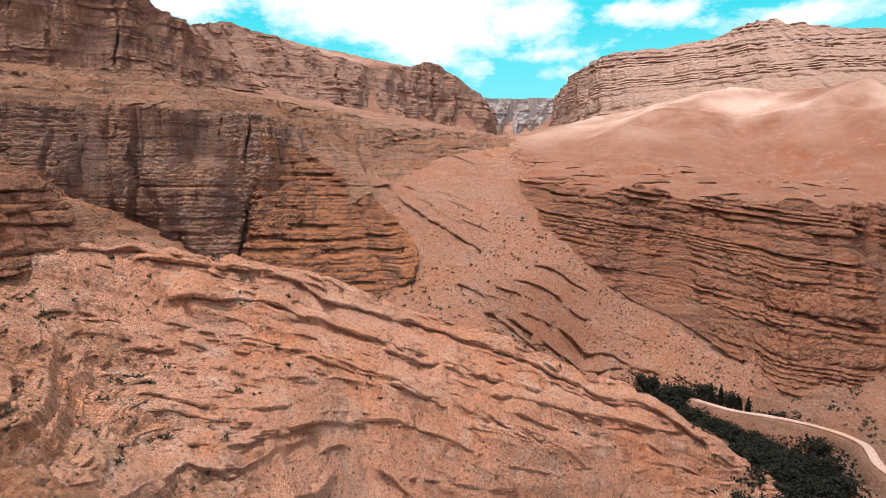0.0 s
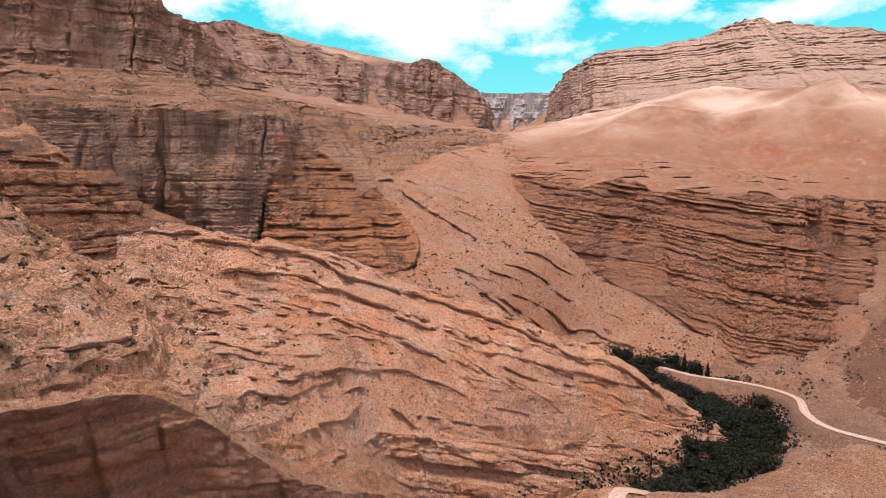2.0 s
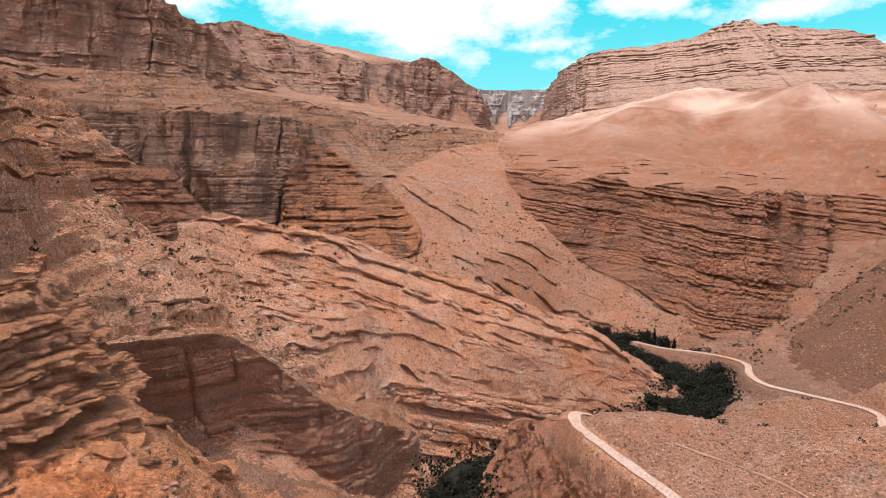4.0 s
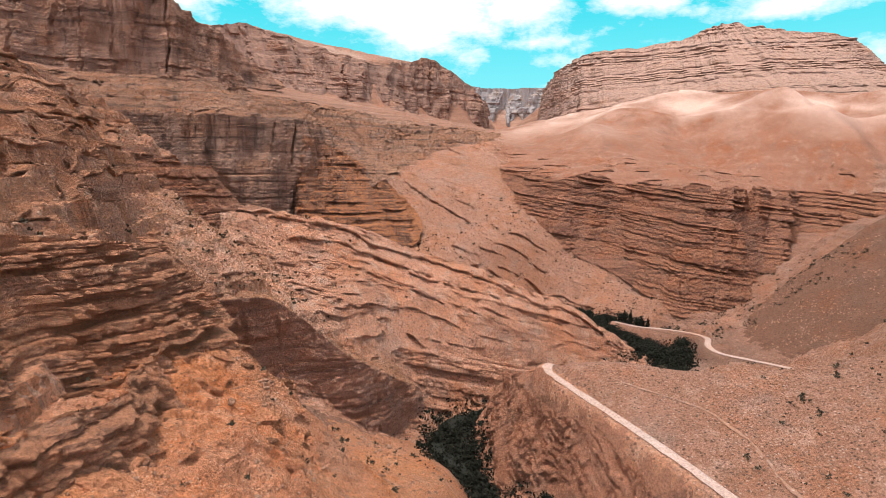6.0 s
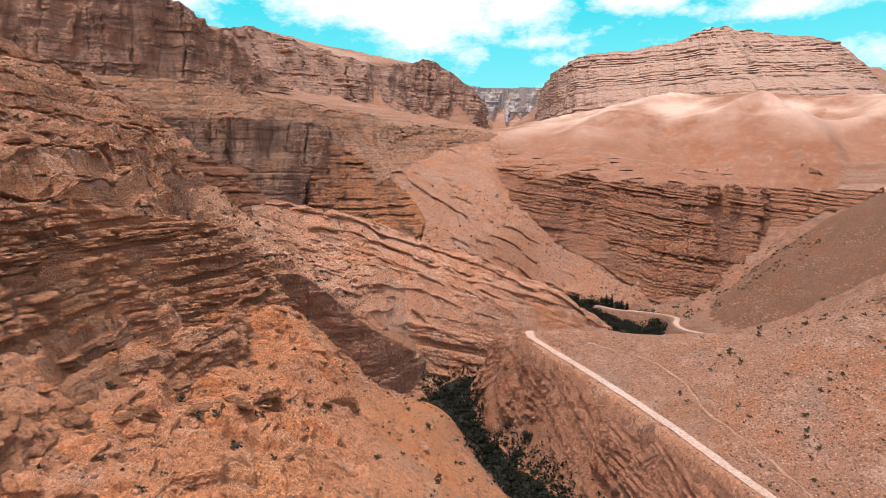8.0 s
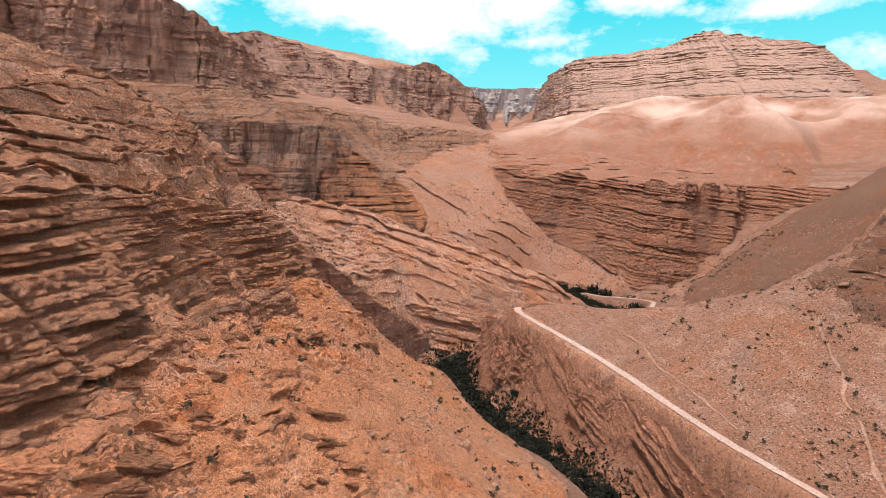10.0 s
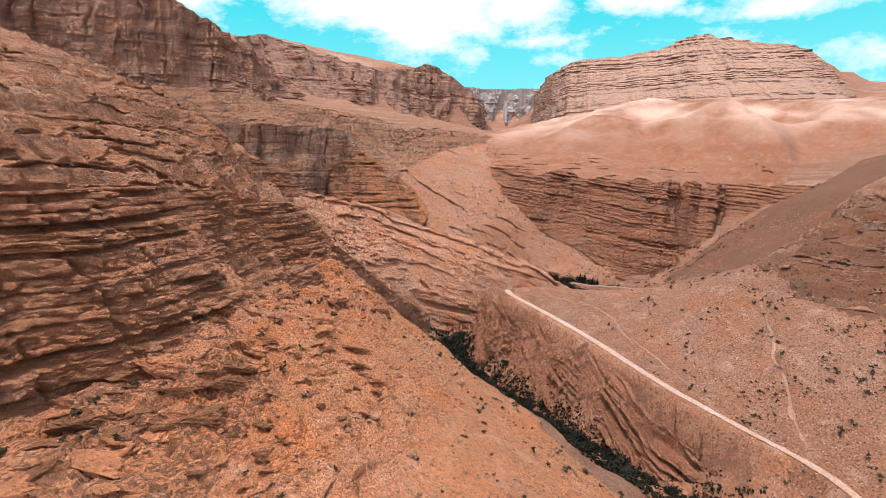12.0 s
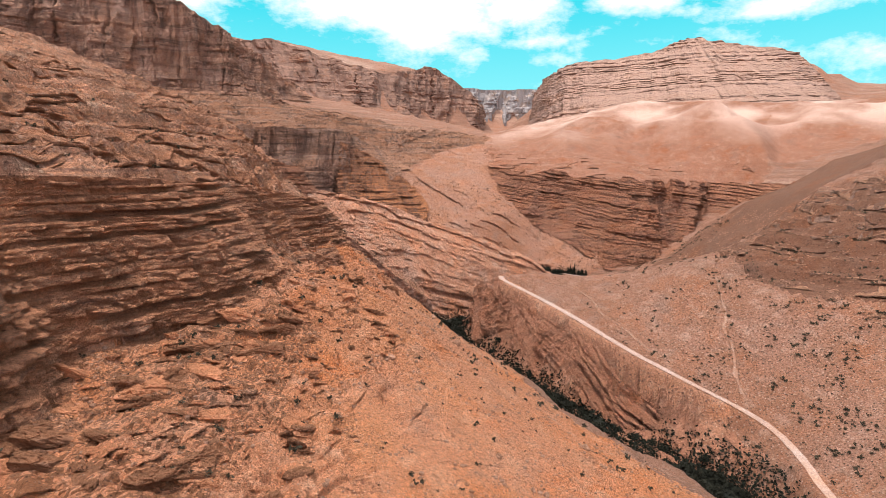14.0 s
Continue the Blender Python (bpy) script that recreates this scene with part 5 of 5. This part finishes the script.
# ---- loose rock ----
def stone(seed, rough=0.25, cuts=0):
    """A broken, flat-sided stone about one metre across: a cube whose corners are pulled about, with bevelled faces."""
    bm = bmesh.new()
    bmesh.ops.create_icosphere(bm, subdivisions=1 + cuts, radius=0.5)
    r = random.Random(seed)
    planes = [Vector((r.gauss(0, 1), r.gauss(0, 1), r.gauss(0, 1))).normalized() for _ in range(7)]
    reach = [r.uniform(0.24, 0.4) for _ in planes]
    for v in bm.verts:
        for p, d in zip(planes, reach):
            over = v.co.dot(p) - d
            if over > 0:
                v.co -= p * over
        v.co += Vector((r.gauss(0, 1), r.gauss(0, 1), r.gauss(0, 1))) * 0.02
        v.co.z *= 0.75
    verts = np.array([v.co[:] for v in bm.verts])
    faces = np.array([[v.index for v in f.verts] for f in bm.faces])
    bm.free()
    return verts, faces


def crag(seed):
    """A rock mass about one metre across: flat broken sides, with joints and thin beds cut into them."""
    bm = bmesh.new()
    bmesh.ops.create_icosphere(bm, subdivisions=5, radius=0.5)
    co = np.array([v.co[:] for v in bm.verts])
    faces = np.array([[v.index for v in f.verts] for f in bm.faces])
    bm.free()
    r = np.random.default_rng(seed)
    out = co / np.linalg.norm(co, axis=1, keepdims=True)
    for _ in range(13):
        p = r.normal(size=3) * (1, 1, 1.3)
        p /= np.linalg.norm(p)
        co -= np.maximum(co @ p - r.uniform(0.24, 0.4), 0)[:, None] * p
    beds = (co[:, 2] + 0.35 * co[:, 0]) * 9 + 0.8 * fbm(co[:, 0] * 3, co[:, 1] * 3, 2, seed)
    joints = (0.8 * co[:, 0] - 0.7 * co[:, 1]) * 3.1 + 0.5 * fbm(co[:, 2] * 4, co[:, 1] * 4, 2, seed + 3)
    cutting = 0.028 * lattice(np.floor(beds).astype(np.int64), np.floor(joints).astype(np.int64), seed) * 2 + 0.02 * (np.abs(beds - np.round(beds)) < 0.12) + 0.035 * (np.abs(joints - np.round(joints)) < 0.07)
    co -= out * (cutting + 0.012 * fbm(co[:, 0] * 14 + 3 * co[:, 2], co[:, 1] * 14 - 5 * co[:, 2], 3, seed + 5))[:, None]
    return co * (1, 1, 0.8), faces


def crag_weight(x, y):
    z = ground_at(x, y)
    band = mask("talus", x, y) * step01(fbm(x / 19, y / 19, 3, 91) + 0.8 * step01(z, 44, 62) - 0.9 * step01(x, -32, -4), 0.15, 0.45)
    return np.maximum(band, 0.9 * mask("shelf", x, y)) * step01(-x, 6, 16)


crag_meshes = [mesh_from("rock_mass", *crag(880 + n), BROKEN if n % 2 else TALUS, False) for n in range(6)]
x, y, z = scatter(1300, (-84, -8, -168, 28), crag_weight)
for n, (px, py, pz) in enumerate(list(zip(x, y, z))[:280]):
    s = (2.0 + 5.0 * rng.uniform() ** 2.2) * (1.5 if px < -34 and py < -92 else 1.0)
    ob = new("rock_mass", crag_meshes[n % 6])
    turn = Matrix.Rotation(rng.normal(0.9, 0.35), 4, "Z") @ Matrix.Rotation(rng.normal(0.35, 0.15), 4, "Y")
    ob.matrix_basis = Matrix.Translation((px, py, pz - 0.12 * s)) @ turn @ Matrix.Diagonal((1.5 * s, s * rng.uniform(0.7, 1.1), s * rng.uniform(0.6, 0.9), 1))
    tagged(ob, "cracked orange brown rock mass set in the talus", "rock", "rock masses in the talus")

boulder_meshes = [mesh_from("boulder", *stone(500 + n, cuts=1), STONE, False) for n in range(5)]
x, y, z = scatter(420, (-80, 160, -130, 140), lambda x, y: 0.5 * mask("talus", x, y) + 0.25 * mask("slab", x, y) + 0.15 * mask("roadhill", x, y))
for n, (px, py, pz) in enumerate(zip(x, y, z)):
    s = 0.9 + 2.6 * rng.uniform() ** 3
    ob = new("boulder", boulder_meshes[n % 5])
    ob.matrix_basis = Matrix.Translation((px, py, pz + 0.1 * s)) @ Matrix.Rotation(rng.uniform(0, 6.28), 4, "Z") @ Matrix.Diagonal((s, s * rng.uniform(0.7, 1.3), s, 1))
    tagged(ob, "angular reddish boulder lying on stony slope", "boulder", "scattered boulders")
pebbles = [stone(600 + n) for n in range(6)]
x, y, z = scatter(80000, (-120, 210, -150, 290), lambda x, y: (0.8 * mask("talus", x, y) + 1.2 * mask("rubble", x, y) + 1.0 * mask("slab", x, y) + 0.6 * mask("scree", x, y) + 1.7 * mask("roadhill", x, y) + 1.6 * mask("mountain", x, y) + 0.7 * mask("brownhill", x, y) + 0.5 * step01(x, 95, 105) * step01(215 - x, 0, 10) * step01(y, 100, 110) * step01(240 - y, 0, 10)) * step01(fbm(x / 15, y / 15, 3, 402), -0.4, 0.5))
tagged(new("stones", mesh_from("stones", *strewn(x, y, z, 0.25, 1.3, pebbles, -0.05), STONE, False)), "loose reddish stones strewn over the slopes", "stones", kind="stuff")

x, y, z = scatter(16000, (-318, 520, 225, 520), lambda x, y: (0.9 * mask("bench", x, y) + 0.6 * mask("rimland", x, y) + 0.05 * mask("pale", x, y)) * step01(fbm(x / 30, y / 30, 3, 405), -0.3, 0.4))
tagged(new("fallen_blocks", mesh_from("fallen_blocks", *strewn(x, y, z, 0.5, 3.2, pebbles, -0.05), STONE, False)), "fallen brown rock blocks strewn over the upper slopes", "stones", kind="stuff")


# ---- sky backdrop ----
def backdrop():
    m = bpy.data.materials.new("sky_and_clouds")
    m.use_nodes = True
    t = m.node_tree
    t.nodes.remove(t.nodes["Principled BSDF"])
    coords = t.nodes.new("ShaderNodeTexCoord").outputs["Object"]
    mottle = noise_at(t, coords, 0.0016, 9, 0.66, (1, 1, 1.9), 0.36, 0.66)
    total = None
    for (x, z), (rx, rz), much in CLOUDS:
        mp = t.nodes.new("ShaderNodeMapping")
        mp.vector_type = "TEXTURE"
        mp.inputs["Location"].default_value = (x, 4300, z)
        mp.inputs["Scale"].default_value = (rx, 3000, rz)
        t.links.new(coords, mp.inputs[0])
        g = t.nodes.new("ShaderNodeTexGradient")
        g.gradient_type = "SPHERICAL"
        t.links.new(mp.outputs[0], g.inputs[0])
        thin = t.nodes.new("ShaderNodeMath")
        thin.operation = "MULTIPLY"
        thin.inputs[1].default_value = much
        t.links.new(g.outputs[1], thin.inputs[0])
        if total is None:
            total = thin.outputs[0]
        else:
            a = t.nodes.new("ShaderNodeMath")
            a.operation = "MAXIMUM"
            t.links.new(total, a.inputs[0])
            t.links.new(thin.outputs[0], a.inputs[1])
            total = a.outputs[0]
    join = t.nodes.new("ShaderNodeMath")
    join.operation = "MULTIPLY_ADD"
    t.links.new(mottle, join.inputs[0])
    join.inputs[1].default_value = 0.75
    t.links.new(total, join.inputs[2])
    amount = t.nodes.new("ShaderNodeMapRange")
    amount.inputs[1].default_value, amount.inputs[2].default_value = 0.46, 1.0
    t.links.new(join.outputs[0], amount.inputs[0])
    height_of = t.nodes.new("ShaderNodeSeparateXYZ")
    t.links.new(coords, height_of.inputs[0])
    climb = t.nodes.new("ShaderNodeMapRange")
    climb.inputs[1].default_value, climb.inputs[2].default_value = 350, 1350
    t.links.new(height_of.outputs[2], climb.inputs[0])
    clear = blend(t, (0.27, 0.74, 0.78), (0.045, 0.57, 0.68), climb.outputs[0])
    colour = blend(t, clear, (0.86, 0.88, 0.885), amount.outputs[0])
    e = t.nodes.new("ShaderNodeEmission")
    t.links.new(colour, e.inputs[0])
    t.links.new(e.outputs[0], t.nodes["Material Output"].inputs[0])
    a = np.linspace(radians(-64), radians(64), 65)
    h = np.linspace(-300, 3400, 20)
    A, Hh = np.meshgrid(a, h)
    P = np.stack([4300 * np.sin(A), 4300 * np.cos(A), Hh], -1).reshape(-1, 3)
    index = np.arange(A.size).reshape(A.shape)
    quads = np.stack([index[:-1, :-1], index[:-1, 1:], index[1:, 1:], index[1:, :-1]], -1).reshape(-1, 4)[:, ::-1]
    tagged(new("backdrop", mesh_from("backdrop", P, quads, m)), "turquoise sky with white drifting clouds", "sky", kind="structure")


CLOUDS = [((-200, 1460), (1350, 540), 1.3), ((-200, 1230), (680, 330), 1.1), ((560, 1350), (620, 240), 1.0), ((316, 1010), (260, 120), 0.45), ((715, 1100), (330, 90), 0.5), ((1426, 1345), (480, 130), 0.8),
          ((1804, 1235), (170, 70), 0.6), ((2420, 1210), (800, 120), 0.9), ((2780, 870), (520, 150), 0.8), ((-1800, 1350), (330, 160), 0.9)]
backdrop()
